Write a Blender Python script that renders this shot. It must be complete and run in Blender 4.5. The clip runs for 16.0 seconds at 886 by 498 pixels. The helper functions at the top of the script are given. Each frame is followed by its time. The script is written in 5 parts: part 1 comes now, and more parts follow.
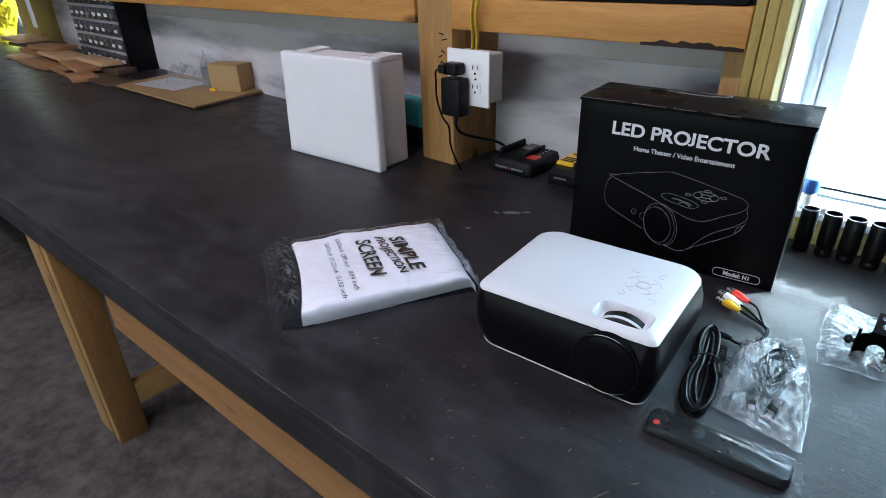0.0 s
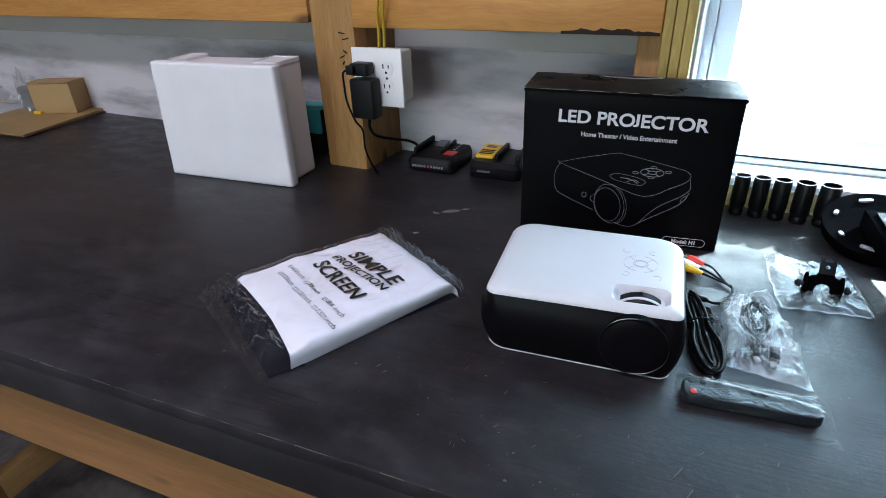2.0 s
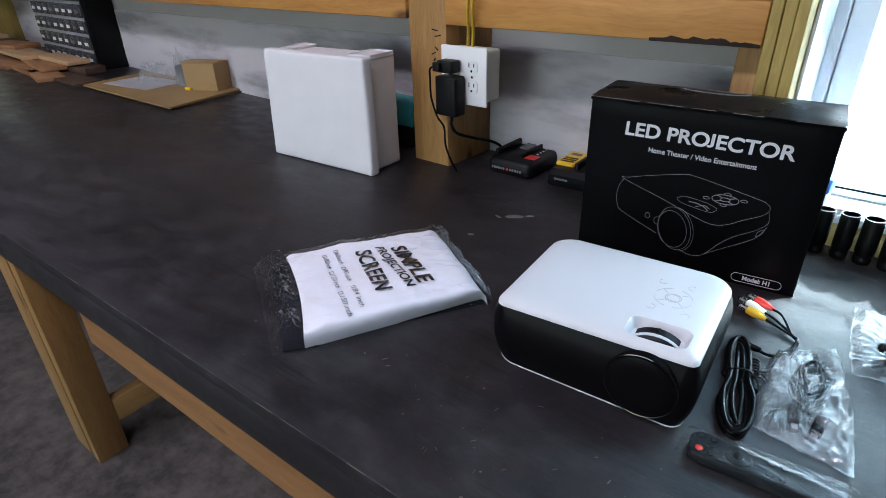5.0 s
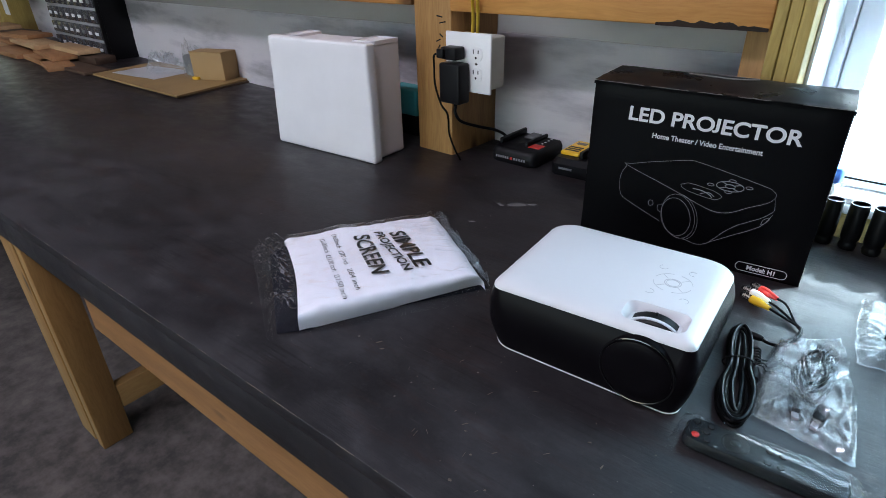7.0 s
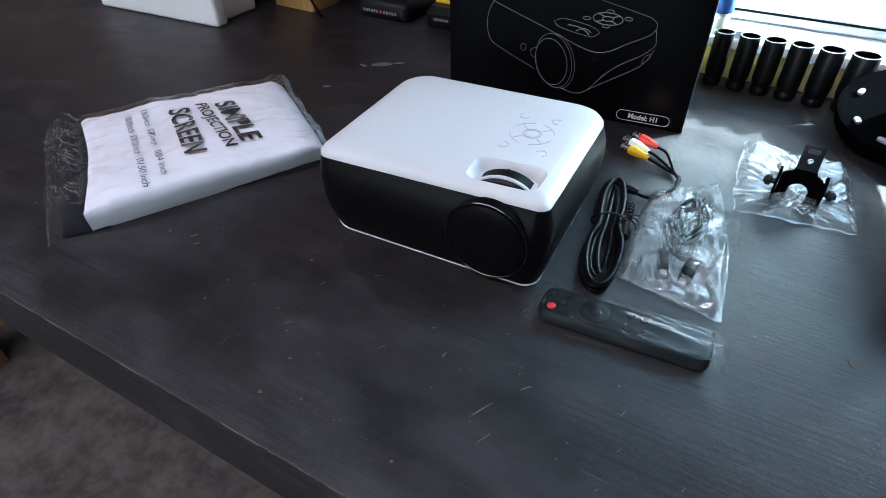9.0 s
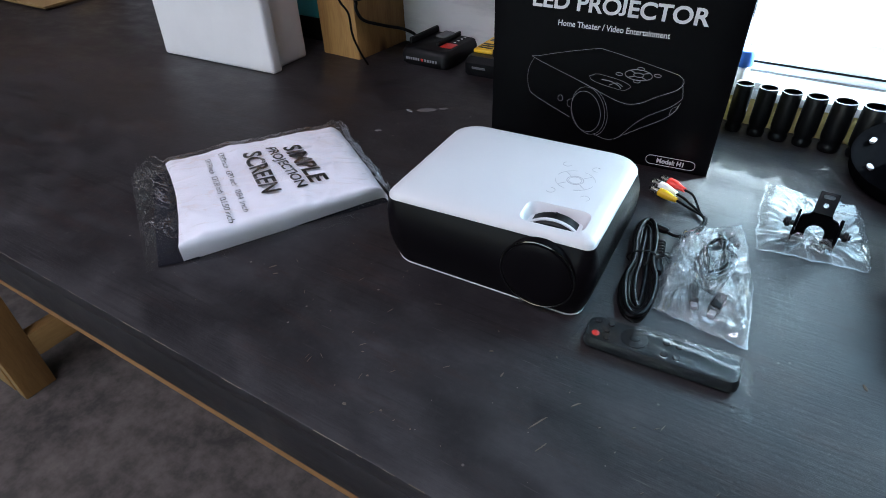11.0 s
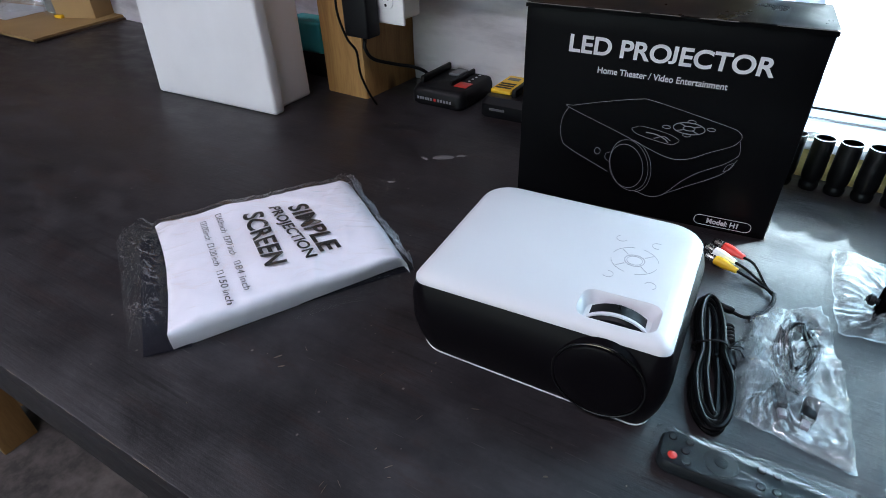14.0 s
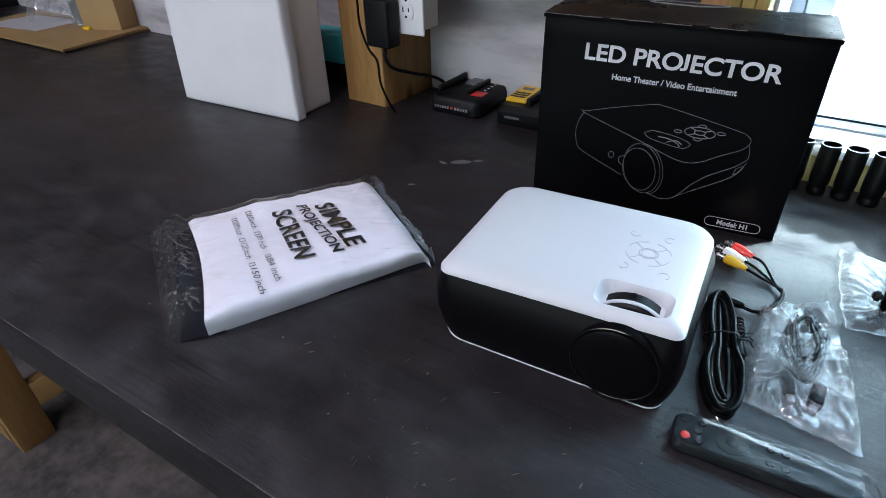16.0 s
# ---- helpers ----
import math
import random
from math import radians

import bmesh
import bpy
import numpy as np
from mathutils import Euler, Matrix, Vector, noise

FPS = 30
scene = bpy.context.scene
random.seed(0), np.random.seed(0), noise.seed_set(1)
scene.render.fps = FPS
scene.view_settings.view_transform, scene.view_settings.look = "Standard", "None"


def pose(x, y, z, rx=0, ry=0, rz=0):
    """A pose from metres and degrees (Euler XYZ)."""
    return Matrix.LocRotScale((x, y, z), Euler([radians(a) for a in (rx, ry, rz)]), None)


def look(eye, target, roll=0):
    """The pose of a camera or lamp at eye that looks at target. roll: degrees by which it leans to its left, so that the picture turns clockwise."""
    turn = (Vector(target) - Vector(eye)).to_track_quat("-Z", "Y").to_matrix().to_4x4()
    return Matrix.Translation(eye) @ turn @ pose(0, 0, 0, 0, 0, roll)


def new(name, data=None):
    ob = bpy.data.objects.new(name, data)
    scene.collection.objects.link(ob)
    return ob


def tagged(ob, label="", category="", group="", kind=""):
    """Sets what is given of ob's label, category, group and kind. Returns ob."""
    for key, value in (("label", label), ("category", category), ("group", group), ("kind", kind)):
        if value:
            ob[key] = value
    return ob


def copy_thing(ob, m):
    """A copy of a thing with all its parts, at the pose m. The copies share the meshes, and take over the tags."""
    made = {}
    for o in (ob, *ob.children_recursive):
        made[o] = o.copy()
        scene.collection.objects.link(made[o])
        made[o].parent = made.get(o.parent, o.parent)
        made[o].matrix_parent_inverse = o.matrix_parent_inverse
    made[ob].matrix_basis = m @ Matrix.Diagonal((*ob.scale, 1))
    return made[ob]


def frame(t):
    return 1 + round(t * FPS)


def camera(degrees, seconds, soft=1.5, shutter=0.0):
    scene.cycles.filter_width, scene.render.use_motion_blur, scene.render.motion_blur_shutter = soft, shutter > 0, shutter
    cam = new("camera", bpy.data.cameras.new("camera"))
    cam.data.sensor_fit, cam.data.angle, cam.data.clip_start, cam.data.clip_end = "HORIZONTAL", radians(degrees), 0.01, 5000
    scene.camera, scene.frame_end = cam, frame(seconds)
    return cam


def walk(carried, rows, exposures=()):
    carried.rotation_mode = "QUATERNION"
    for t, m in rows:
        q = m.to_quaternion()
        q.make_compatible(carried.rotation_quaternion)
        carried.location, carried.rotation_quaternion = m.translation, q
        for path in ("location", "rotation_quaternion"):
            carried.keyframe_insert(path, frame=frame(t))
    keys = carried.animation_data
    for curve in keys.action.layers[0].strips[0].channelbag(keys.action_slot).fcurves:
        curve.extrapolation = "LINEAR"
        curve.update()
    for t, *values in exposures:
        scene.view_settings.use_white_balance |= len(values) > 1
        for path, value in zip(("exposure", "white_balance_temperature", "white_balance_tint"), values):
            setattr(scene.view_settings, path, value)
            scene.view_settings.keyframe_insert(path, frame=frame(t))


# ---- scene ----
cam = camera(77.0, 16.0, soft=0.9)
PATH = [
    (0, (0.254, -0.986, 1.326), (-0.866, 0.391, 0.405), -1.6),
    (0.5, (0.193, -0.995, 1.335), (-0.899, 0.4, 0.407), -1.8),
    (1, (0.124, -1.027, 1.331), (-0.801, 0.481, 0.398), -2.0),
    (1.5, (0.086, -1.035, 1.324), (-0.679, 0.557, 0.386), -2.1),
    (2, (0.084, -1.037, 1.324), (-0.575, 0.6, 0.382), -2.1),
    (2.5, (0.09, -1.024, 1.32), (-0.561, 0.614, 0.377), -2.1),
    (3, (0.12, -0.987, 1.328), (-0.679, 0.588, 0.39), -2.0),
    (3.5, (0.159, -0.995, 1.328), (-0.819, 0.479, 0.394), -1.9),
    (4, (0.171, -0.99, 1.327), (-0.807, 0.484, 0.394), -1.8),
    (4.5, (0.188, -0.976, 1.322), (-0.829, 0.473, 0.391), -1.8),
    (4.7, (0.188, -0.973, 1.323), (-0.85, 0.46, 0.39), -1.6),
    (7, (0.2, -0.961, 1.303), (-0.876, 0.436, 0.358), -1.3),
    (7.5, (0.223, -0.925, 1.247), (-0.855, 0.461, 0.29), -1.1),
    (8, (0.26, -0.874, 1.231), (-0.706, 0.479, 0.118), -1.4),
    (8.2, (0.257, -0.843, 1.222), (-0.642, 0.502, 0.046), -1.2),
    (10.3, (0.204, -0.856, 1.254), (-0.484, 0.488, -0.058), -2.2),
    (10.5, (0.216, -0.883, 1.259), (-0.531, 0.47, -0.01), -2.2),
    (11, (0.223, -0.903, 1.273), (-0.605, 0.464, 0.071), -2.0),
    (11.5, (0.191, -0.87, 1.275), (-0.67, 0.503, 0.103), -2.1),
    (12, (0.153, -0.844, 1.271), (-0.706, 0.538, 0.107), -2.0),
    (12.5, (0.144, -0.823, 1.258), (-0.695, 0.581, 0.107), -1.8),
    (13, (0.138, -0.825, 1.263), (-0.678, 0.59, 0.109), -1.8),
    (13.5, (0.137, -0.822, 1.266), (-0.69, 0.59, 0.115), -1.9),
    (14, (0.141, -0.831, 1.274), (-0.692, 0.58, 0.129), -1.8),
    (14.5, (0.14, -0.85, 1.271), (-0.698, 0.571, 0.141), -1.7),
    (15, (0.141, -0.846, 1.28), (-0.721, 0.564, 0.154), -1.9),
    (15.5, (0.141, -0.853, 1.282), (-0.727, 0.563, 0.168), -1.9),
    (16, (0.145, -0.868, 1.274), (-0.724, 0.555, 0.17), -1.7),
]
walk(cam, [(t, look(eye, target, roll)) for t, eye, target, roll in PATH], [(0.0, 4.6), (7.0, 4.57), (10.3, 4.52), (16.0, 4.52)])

# the back wall stands five degrees off the world's axes, turning about the foot of the post
WALL = pose(-0.56, 0, 0, 0, 0, -5.0) @ pose(0.56, 0, 0)

# ---- world and large lights ----
world = bpy.data.worlds.new("world")
scene.world = world
world.use_nodes = True
wn = world.node_tree
sky = wn.nodes.new("ShaderNodeTexSky")
sky.sky_type, sky.sun_disc = "NISHITA", False
sky.sun_elevation, sky.sun_rotation = radians(24.6), radians(45)
wn.links.new(sky.outputs[0], wn.nodes["Background"].inputs[0])
wn.nodes["Background"].inputs[1].default_value = 0.05


def lamp(name, kind, m, energy, colour, angle=0.0, size=(1, 1)):
    data = bpy.data.lights.new(name, kind)
    data.energy, data.color = energy, colour
    if kind == "SUN":
        data.angle = angle
    else:
        data.shape, data.size, data.size_y = "RECTANGLE", *size
    ob = new(name, data)
    ob.matrix_world = m
    return ob


SUN_FROM = Vector((0.643, 0.643, 0.416))
sun = lamp("sun", "SUN", look(SUN_FROM * 10, (0, 0, 0)), 2.2, (0.68, 0.91, 1.0), angle=radians(1.4))
# daylight that comes in by the two windows, plus an added fill from behind
lamp("window_light", "AREA", WALL @ look((0.62, 0.170, 1.52), (0.60, -1.0, 1.27)), 0.56, (0.43, 0.75, 1.0), size=(0.80, 0.95))
lamp("window_light_far", "AREA", WALL @ look((-4.65, 0.170, 1.52), (-4.65, -1.0, 1.27)), 0.396, (0.78, 0.91, 1.0), size=(0.75, 0.95))
lamp("door_light", "AREA", look((-1.6, -5.90, 1.25), (-1.2, 0, 1.1)), 0.45, (0.70, 0.77, 1.0), size=(3.4, 2.2))
# shop lights under the ceiling
for lx, ly, e in ((-1.9, -1.72, 1.48), (-0.1, -1.72, 1.30), (-1.0, -3.4, 0.25)):
    lamp("shop_light", "AREA", look((lx, ly, 2.93), (lx, ly, 0)), e, (0.88, 0.845, 1.0), size=(1.2, 0.25))


# ---- materials ----
class Nodes:
    def __init__(self, name, **values):
        self.mat = bpy.data.materials.new(name)
        self.mat.use_nodes = True
        self.t = self.mat.node_tree
        self.b = self.t.nodes["Principled BSDF"]
        for key, value in values.items():
            self.set(key, value)

    def set(self, key, value):
        self.b.inputs[key.replace("_", " ")].default_value = value

    def add(self, kind, links=(), operation=None, blend_type=None, **values):
        n = self.t.nodes.new("ShaderNode" + kind)
        if operation:
            n.operation = operation
        if blend_type:
            n.data_type, n.blend_type = "RGBA", blend_type
        for key, value in values.items():
            n.inputs[key].default_value = value
        for src, key in links:
            self.t.links.new(src, n.inputs[key])
        return n

    def coords(self, scale=(1, 1, 1), space="Object", rot=(0, 0, 0)):
        c = self.add("TexCoord")
        m = self.add("Mapping", [(c.outputs[space], "Vector")], Scale=scale, Rotation=rot)
        return m.outputs[0]

    def ramp(self, src, *stops):
        r = self.add("ValToRGB", [(src, "Fac")])
        e = r.color_ramp.elements
        while len(e) < len(stops):
            e.new(0.5)
        for el, (p, c) in zip(e, stops):
            el.position, el.color = p, (*c, 1) if len(c) == 3 else c
        return r.outputs[0]

    def mix(self, fac, a, b, blend="MIX"):
        n = self.add("Mix", blend_type=blend)
        for sock, v in ((n.inputs[0], fac), (n.inputs[6], a), (n.inputs[7], b)):
            if hasattr(v, "node"):
                self.t.links.new(v, sock)
            else:
                sock.default_value = v if not isinstance(v, tuple) else (*v, 1)
        return n.outputs[2]

    def out(self, key, src):
        self.t.links.new(src, self.b.inputs[key])

    def bump(self, src, strength=0.3, distance=0.001, normal=None):
        n = self.add("Bump", [(src, "Height")], Strength=strength, Distance=distance)
        if normal is not None:
            self.t.links.new(normal, n.inputs["Normal"])
        self.out("Normal", n.outputs[0])
        return n.outputs[0]


def grey(v):
    return (v, v, v)


def plain(name, colour, rough=0.5, metal=0.0, spread=0.12, scale=60.0, bump=0.05, spec=0.5):
    """A paint or plastic with slight unevenness of tone, gloss and surface."""
    m = Nodes(name, Roughness=rough, Metallic=metal)
    m.set("Specular_IOR_Level", spec)
    v = m.coords()
    big = m.add("TexNoise", [(v, "Vector")], Scale=scale * 0.15, Detail=4.0)
    fine = m.add("TexNoise", [(v, "Vector")], Scale=scale * 8, Detail=3.0)
    lo, hi = [tuple(min(1.0, c * k) for c in colour) for k in (1 - spread, 1 + spread)]
    m.out("Base Color", m.ramp(big.outputs[0], (0.3, lo), (0.7, hi)))
    m.out("Roughness", m.ramp(fine.outputs[0], (0.3, grey(max(0.02, rough - 0.06))), (0.7, grey(min(1, rough + 0.06)))))
    if bump:
        m.bump(fine.outputs[0], bump, 0.0006)
    return m.mat


def timber(name, pale, dark, axis="X", rough=0.6, knots=True):
    """Softwood with long grain along an axis, streaks, knots and pores."""
    m = Nodes(name, Roughness=rough)
    s = {"X": (0.9, 11, 11), "Y": (11, 0.9, 11), "Z": (11, 11, 0.9)}[axis]
    info = m.add("ObjectInfo")
    c = m.add("TexCoord")
    shift = m.add("VectorMath", [(c.outputs["Object"], 0), (info.outputs["Random"], 1)], operation="ADD")
    warp = m.add("TexNoise", [(shift.outputs[0], "Vector")], Scale=5.0, Detail=2.0)
    bent = m.add("VectorMath", [(warp.outputs["Color"], 0)], operation="SCALE", Scale=0.035)
    moved = m.add("VectorMath", [(shift.outputs[0], 0), (bent.outputs[0], 1)], operation="ADD")
    v = m.add("Mapping", [(moved.outputs[0], "Vector")], Scale=s).outputs[0]
    streak = m.add("TexNoise", [(v, "Vector")], Scale=3.0, Detail=6.0, Roughness=0.65)
    fine = m.add("TexNoise", [(v, "Vector")], Scale=26.0, Detail=3.0)
    col = m.ramp(streak.outputs[0], (0.3, dark), (0.52, tuple((a + b) / 2 for a, b in zip(pale, dark))), (0.72, pale))
    col = m.mix(0.25, col, m.ramp(fine.outputs[0], (0.35, dark), (0.6, pale)))
    if knots:
        k = m.add("Mapping", [(moved.outputs[0], "Vector")], Scale={"X": (2.2, 6, 6), "Y": (6, 2.2, 6), "Z": (6, 6, 2.2)}[axis]).outputs[0]
        vor = m.add("TexVoronoi", [(k, "Vector")], Scale=1.3)
        spot = m.ramp(vor.outputs["Distance"], (0.05, grey(1.0)), (0.13, grey(0.0)))
        col = m.mix(spot, col, tuple(x * 0.35 for x in dark))
    m.out("Base Color", col)
    m.bump(streak.outputs[0], 0.25, 0.001)
    return m.mat


def bench_paint():
    """Dark grey semi-gloss paint over plywood: roller stipple, scuffs, dust and worn spots."""
    m = Nodes("bench_paint")
    m.set("Specular_IOR_Level", 0.28)
    v = m.coords()
    stain = m.add("TexNoise", [(v, "Vector")], Scale=3.2, Detail=9.0, Roughness=0.68)
    cloud = m.add("TexNoise", [(m.coords((1, 1.8, 1)), "Vector")], Scale=14.0, Detail=7.0, Roughness=0.65)
    col = m.ramp(stain.outputs[0], (0.34, (0.0130, 0.0116, 0.0130)), (0.50, (0.0235, 0.0212, 0.0235)), (0.68, (0.0440, 0.0400, 0.0440)))
    col = m.mix(0.45, col, m.ramp(cloud.outputs[0], (0.38, (0.0090, 0.0078, 0.0090)), (0.52, (0.0220, 0.0198, 0.0220)), (0.68, (0.0500, 0.0455, 0.0500))))
    # reddish worn film under the grey
    red = m.add("TexNoise", [(m.coords((1.5, 6, 1)), "Vector")], Scale=6.0, Detail=10.0, Roughness=0.72)
    col = m.mix(m.ramp(red.outputs[0], (0.53, grey(0)), (0.68, grey(0.6))), col, (0.029, 0.0150, 0.0130))
    # dark open grain of the plywood
    pore = m.add("TexNoise", [(m.coords((7, 170, 1), rot=(0, 0, 0.06)), "Vector")], Scale=1.0, Detail=4.0, Roughness=0.6)
    wide = m.add("TexNoise", [(v, "Vector")], Scale=5.0, Detail=3.0)
    pores = m.add("Math", [(m.ramp(pore.outputs[0], (0.36, grey(1)), (0.46, grey(0))), 0), (m.ramp(wide.outputs[0], (0.44, grey(0)), (0.62, grey(0.5))), 1)], operation="MULTIPLY")
    col = m.mix(pores.outputs[0], col, (0.0026, 0.0022, 0.0023))
    blot = m.add("TexNoise", [(v, "Vector")], Scale=70.0, Detail=5.0, Roughness=0.7)
    col = m.mix(m.ramp(blot.outputs[0], (0.52, grey(0)), (0.70, grey(0.4))), col, (0.036, 0.032, 0.034))
    # fine pale scratches
    for rot, thr in ((0.35, 0.735), (-0.9, 0.75), (1.25, 0.75), (2.2, 0.76)):
        s = m.add("TexNoise", [(m.coords((26, 520, 1), rot=(0, 0, rot)), "Vector")], Scale=1.0, Detail=2.0)
        gate = m.add("TexNoise", [(v, "Vector")], Scale=8.0 + rot, Detail=3.0)
        both = m.add("Math", [(m.ramp(s.outputs[0], (thr - 0.04, grey(0)), (thr, grey(1))), 0), (m.ramp(gate.outputs[0], (0.46, grey(0)), (0.60, grey(0.8))), 1)], operation="MULTIPLY")
        col = m.mix(both.outputs[0], col, (0.060, 0.053, 0.052))
    # dust specks
    for scale, share in ((55.0, 0.90), (140.0, 0.93)):
        vor = m.add("TexVoronoi", [(v, "Vector")], Scale=scale)
        dot = m.add("Math", [(m.ramp(vor.outputs["Distance"], (0.04, grey(1)), (0.09, grey(0))), 0), (m.ramp(m.add("TexWhiteNoise", [(vor.outputs["Position"], "Vector")]).outputs[0], (share, grey(0)), (share + 0.02, grey(1))), 1)], operation="MULTIPLY")
        col = m.mix(dot.outputs[0], col, (0.14, 0.12, 0.11))
    m.out("Base Color", col)
    m.out("Roughness", m.ramp(cloud.outputs[0], (0.34, grey(0.32)), (0.66, grey(0.52))))
    grain = m.add("TexNoise", [(m.coords((4, 90, 90)), "Vector")], Scale=3.0, Detail=6.0, Roughness=0.6)
    fine = m.add("TexNoise", [(v, "Vector")], Scale=380.0, Detail=2.0)
    n = m.bump(m.mix(0.6, grain.outputs[0], blot.outputs[0]), 0.62, 0.0011)
    m.bump(fine.outputs[0], 0.12, 0.0004, n)
    return m.mat


def house_wrap():
    """White spun sheet with grey marbled smudges and slack creases."""
    m = Nodes("house_wrap", Roughness=0.6)
    v = m.coords((1, 1, 1), rot=(0, 0.5, 0))
    smear = m.add("TexNoise", [(m.coords((1.6, 1, 7), rot=(0, -0.45, 0)), "Vector")], Scale=1.6, Detail=6.0, Roughness=0.6)
    fine = m.add("TexNoise", [(v, "Vector")], Scale=70.0, Detail=4.0)
    col = m.ramp(smear.outputs[0], (0.33, (0.50, 0.475, 0.50)), (0.45, (0.76, 0.73, 0.765)), (0.52, (0.87, 0.84, 0.87)), (0.7, (0.89, 0.865, 0.89)))
    m.out("Base Color", col)
    n = m.bump(smear.outputs[0], 0.3, 0.012)
    m.bump(fine.outputs[0], 0.15, 0.001, n)
    return m.mat


def concrete():
    m = Nodes("concrete", Roughness=0.7)
    v = m.coords()
    big = m.add("TexNoise", [(v, "Vector")], Scale=2.0, Detail=9.0, Roughness=0.65)
    mid = m.add("TexNoise", [(v, "Vector")], Scale=16.0, Detail=9.0, Roughness=0.68)
    col = m.mix(0.4, m.ramp(big.outputs[0], (0.36, (0.026, 0.0225, 0.0205)), (0.64, (0.140, 0.118, 0.105))), m.ramp(mid.outputs[0], (0.40, (0.024, 0.0205, 0.019)), (0.62, (0.140, 0.119, 0.106))))
    m.out("Base Color", col)
    m.bump(mid.outputs[0], 0.2, 0.002)
    return m.mat


def clear_film(name, haze=0.10, tint=(0.9, 0.95, 1.0), rough=0.12, sheen=0.05, grain=0.2):
    """Clear plastic film: mostly see-through, glossy where it turns away, with a trace of haze."""
    mat = bpy.data.materials.new(name)
    mat.use_nodes = True
    t = mat.node_tree
    t.nodes.remove(t.nodes["Principled BSDF"])
    clear = t.nodes.new("ShaderNodeBsdfTransparent")
    clear.inputs[0].default_value = (0.985, 0.985, 0.985, 1)
    gloss = t.nodes.new("ShaderNodeBsdfGlossy")
    gloss.inputs["Roughness"].default_value = rough
    gloss.inputs["Color"].default_value = (1, 1, 1, 1)
    veil = t.nodes.new("ShaderNodeBsdfDiffuse")
    veil.inputs[0].default_value = (*tint, 1)
    mix0 = t.nodes.new("ShaderNodeMixShader")
    mix0.inputs[0].default_value = haze
    t.links.new(clear.outputs[0], mix0.inputs[1])
    t.links.new(veil.outputs[0], mix0.inputs[2])
    fres = t.nodes.new("ShaderNodeLayerWeight")
    fres.inputs["Blend"].default_value = 0.5
    c = t.nodes.new("ShaderNodeTexCoord")
    noi = t.nodes.new("ShaderNodeTexNoise")
    noi.inputs["Scale"].default_value = 80
    noi.inputs["Detail"].default_value = 3
    t.links.new(c.outputs["Object"], noi.inputs["Vector"])
    bump = t.nodes.new("ShaderNodeBump")
    bump.inputs["Strength"].default_value, bump.inputs["Distance"].default_value = grain, 0.002
    t.links.new(noi.outputs[0], bump.inputs["Height"])
    t.links.new(bump.outputs[0], gloss.inputs["Normal"])
    t.links.new(bump.outputs[0], fres.inputs["Normal"])
    curve = t.nodes.new("ShaderNodeMath")
    curve.operation = "POWER"
    curve.inputs[1].default_value = 3.5
    t.links.new(fres.outputs["Facing"], curve.inputs[0])
    amp = t.nodes.new("ShaderNodeMath")
    amp.operation = "MULTIPLY_ADD"
    amp.inputs[1].default_value, amp.inputs[2].default_value = 0.75, sheen
    amp.use_clamp = True
    t.links.new(curve.outputs[0], amp.inputs[0])
    mix = t.nodes.new("ShaderNodeMixShader")
    t.links.new(amp.outputs[0], mix.inputs[0])
    t.links.new(mix0.outputs[0], mix.inputs[1])
    t.links.new(gloss.outputs[0], mix.inputs[2])
    t.links.new(mix.outputs[0], t.nodes["Material Output"].inputs[0])
    return mat


def glowing(name, colour, strength):
    m = Nodes(name, Roughness=1.0)
    m.set("Base_Color", (0, 0, 0, 1))
    m.set("Emission_Color", (*colour, 1))
    m.set("Emission_Strength", strength)
    return m.mat


def pane_glass():
    m = Nodes("pane_glass", Roughness=0.0, IOR=1.45)
    m.set("Transmission_Weight", 1.0)
    m.set("Base_Color", (0.97, 0.99, 1, 1))
    return m.mat


M_BENCH = bench_paint()
M_WRAP = house_wrap()
M_CONCRETE = concrete()
M_POST = timber("post_timber", (0.46, 0.255, 0.085), (0.24, 0.115, 0.034), "Z")
M_BEAM = timber("beam_timber", (0.58, 0.29, 0.075), (0.37, 0.155, 0.032), "X")
M_TREATED = timber("treated_timber", (0.48, 0.36, 0.11), (0.28, 0.19, 0.045), "Z", knots=False)
M_SILLWOOD = timber("sill_timber", (0.62, 0.50, 0.22), (0.46, 0.35, 0.13), "X", knots=False)
M_LEG = timber("leg_timber", (0.36, 0.20, 0.065), (0.22, 0.11, 0.032), "Z")
M_APRON = timber("apron_timber", (0.40, 0.185, 0.062), (0.23, 0.095, 0.030), "X")
M_RAIL = timber("rail_timber", (0.42, 0.25, 0.09), (0.26, 0.14, 0.045), "Y")
M_VINYL = plain("white_vinyl", (0.70, 0.73, 0.77), 0.35, spread=0.03)
M_WALLPAINT = plain("plain_wall", (0.42, 0.40, 0.37), 0.8)
M_CEIL = plain("ceiling_paint", (0.62, 0.60, 0.57), 0.8)
M_GLASS = pane_glass()
M_DAY = glowing("daylight_haze", (0.74, 0.91, 1.0), 0.27)
M_FOAM = plain("packing_foam", (0.74, 0.73, 0.75), 0.75, spread=0.03, scale=90, bump=0.3, spec=0.2)
M_CARD_BLACK = plain("black_card", (0.0030, 0.0030, 0.0036), 0.40, spread=0.2, bump=0.05, spec=0.05)
M_CARD_EDGE = plain("worn_card_edge", (0.17, 0.155, 0.14), 0.8)
M_PRINT = plain("white_print", (0.62, 0.62, 0.64), 0.5, spread=0.02, bump=0)
M_LINE = plain("grey_print", (0.20, 0.20, 0.215), 0.5, spread=0.02, bump=0)
M_SHELL = plain("white_shell", (0.66, 0.66, 0.685), 0.46, spread=0.015, bump=0.03)
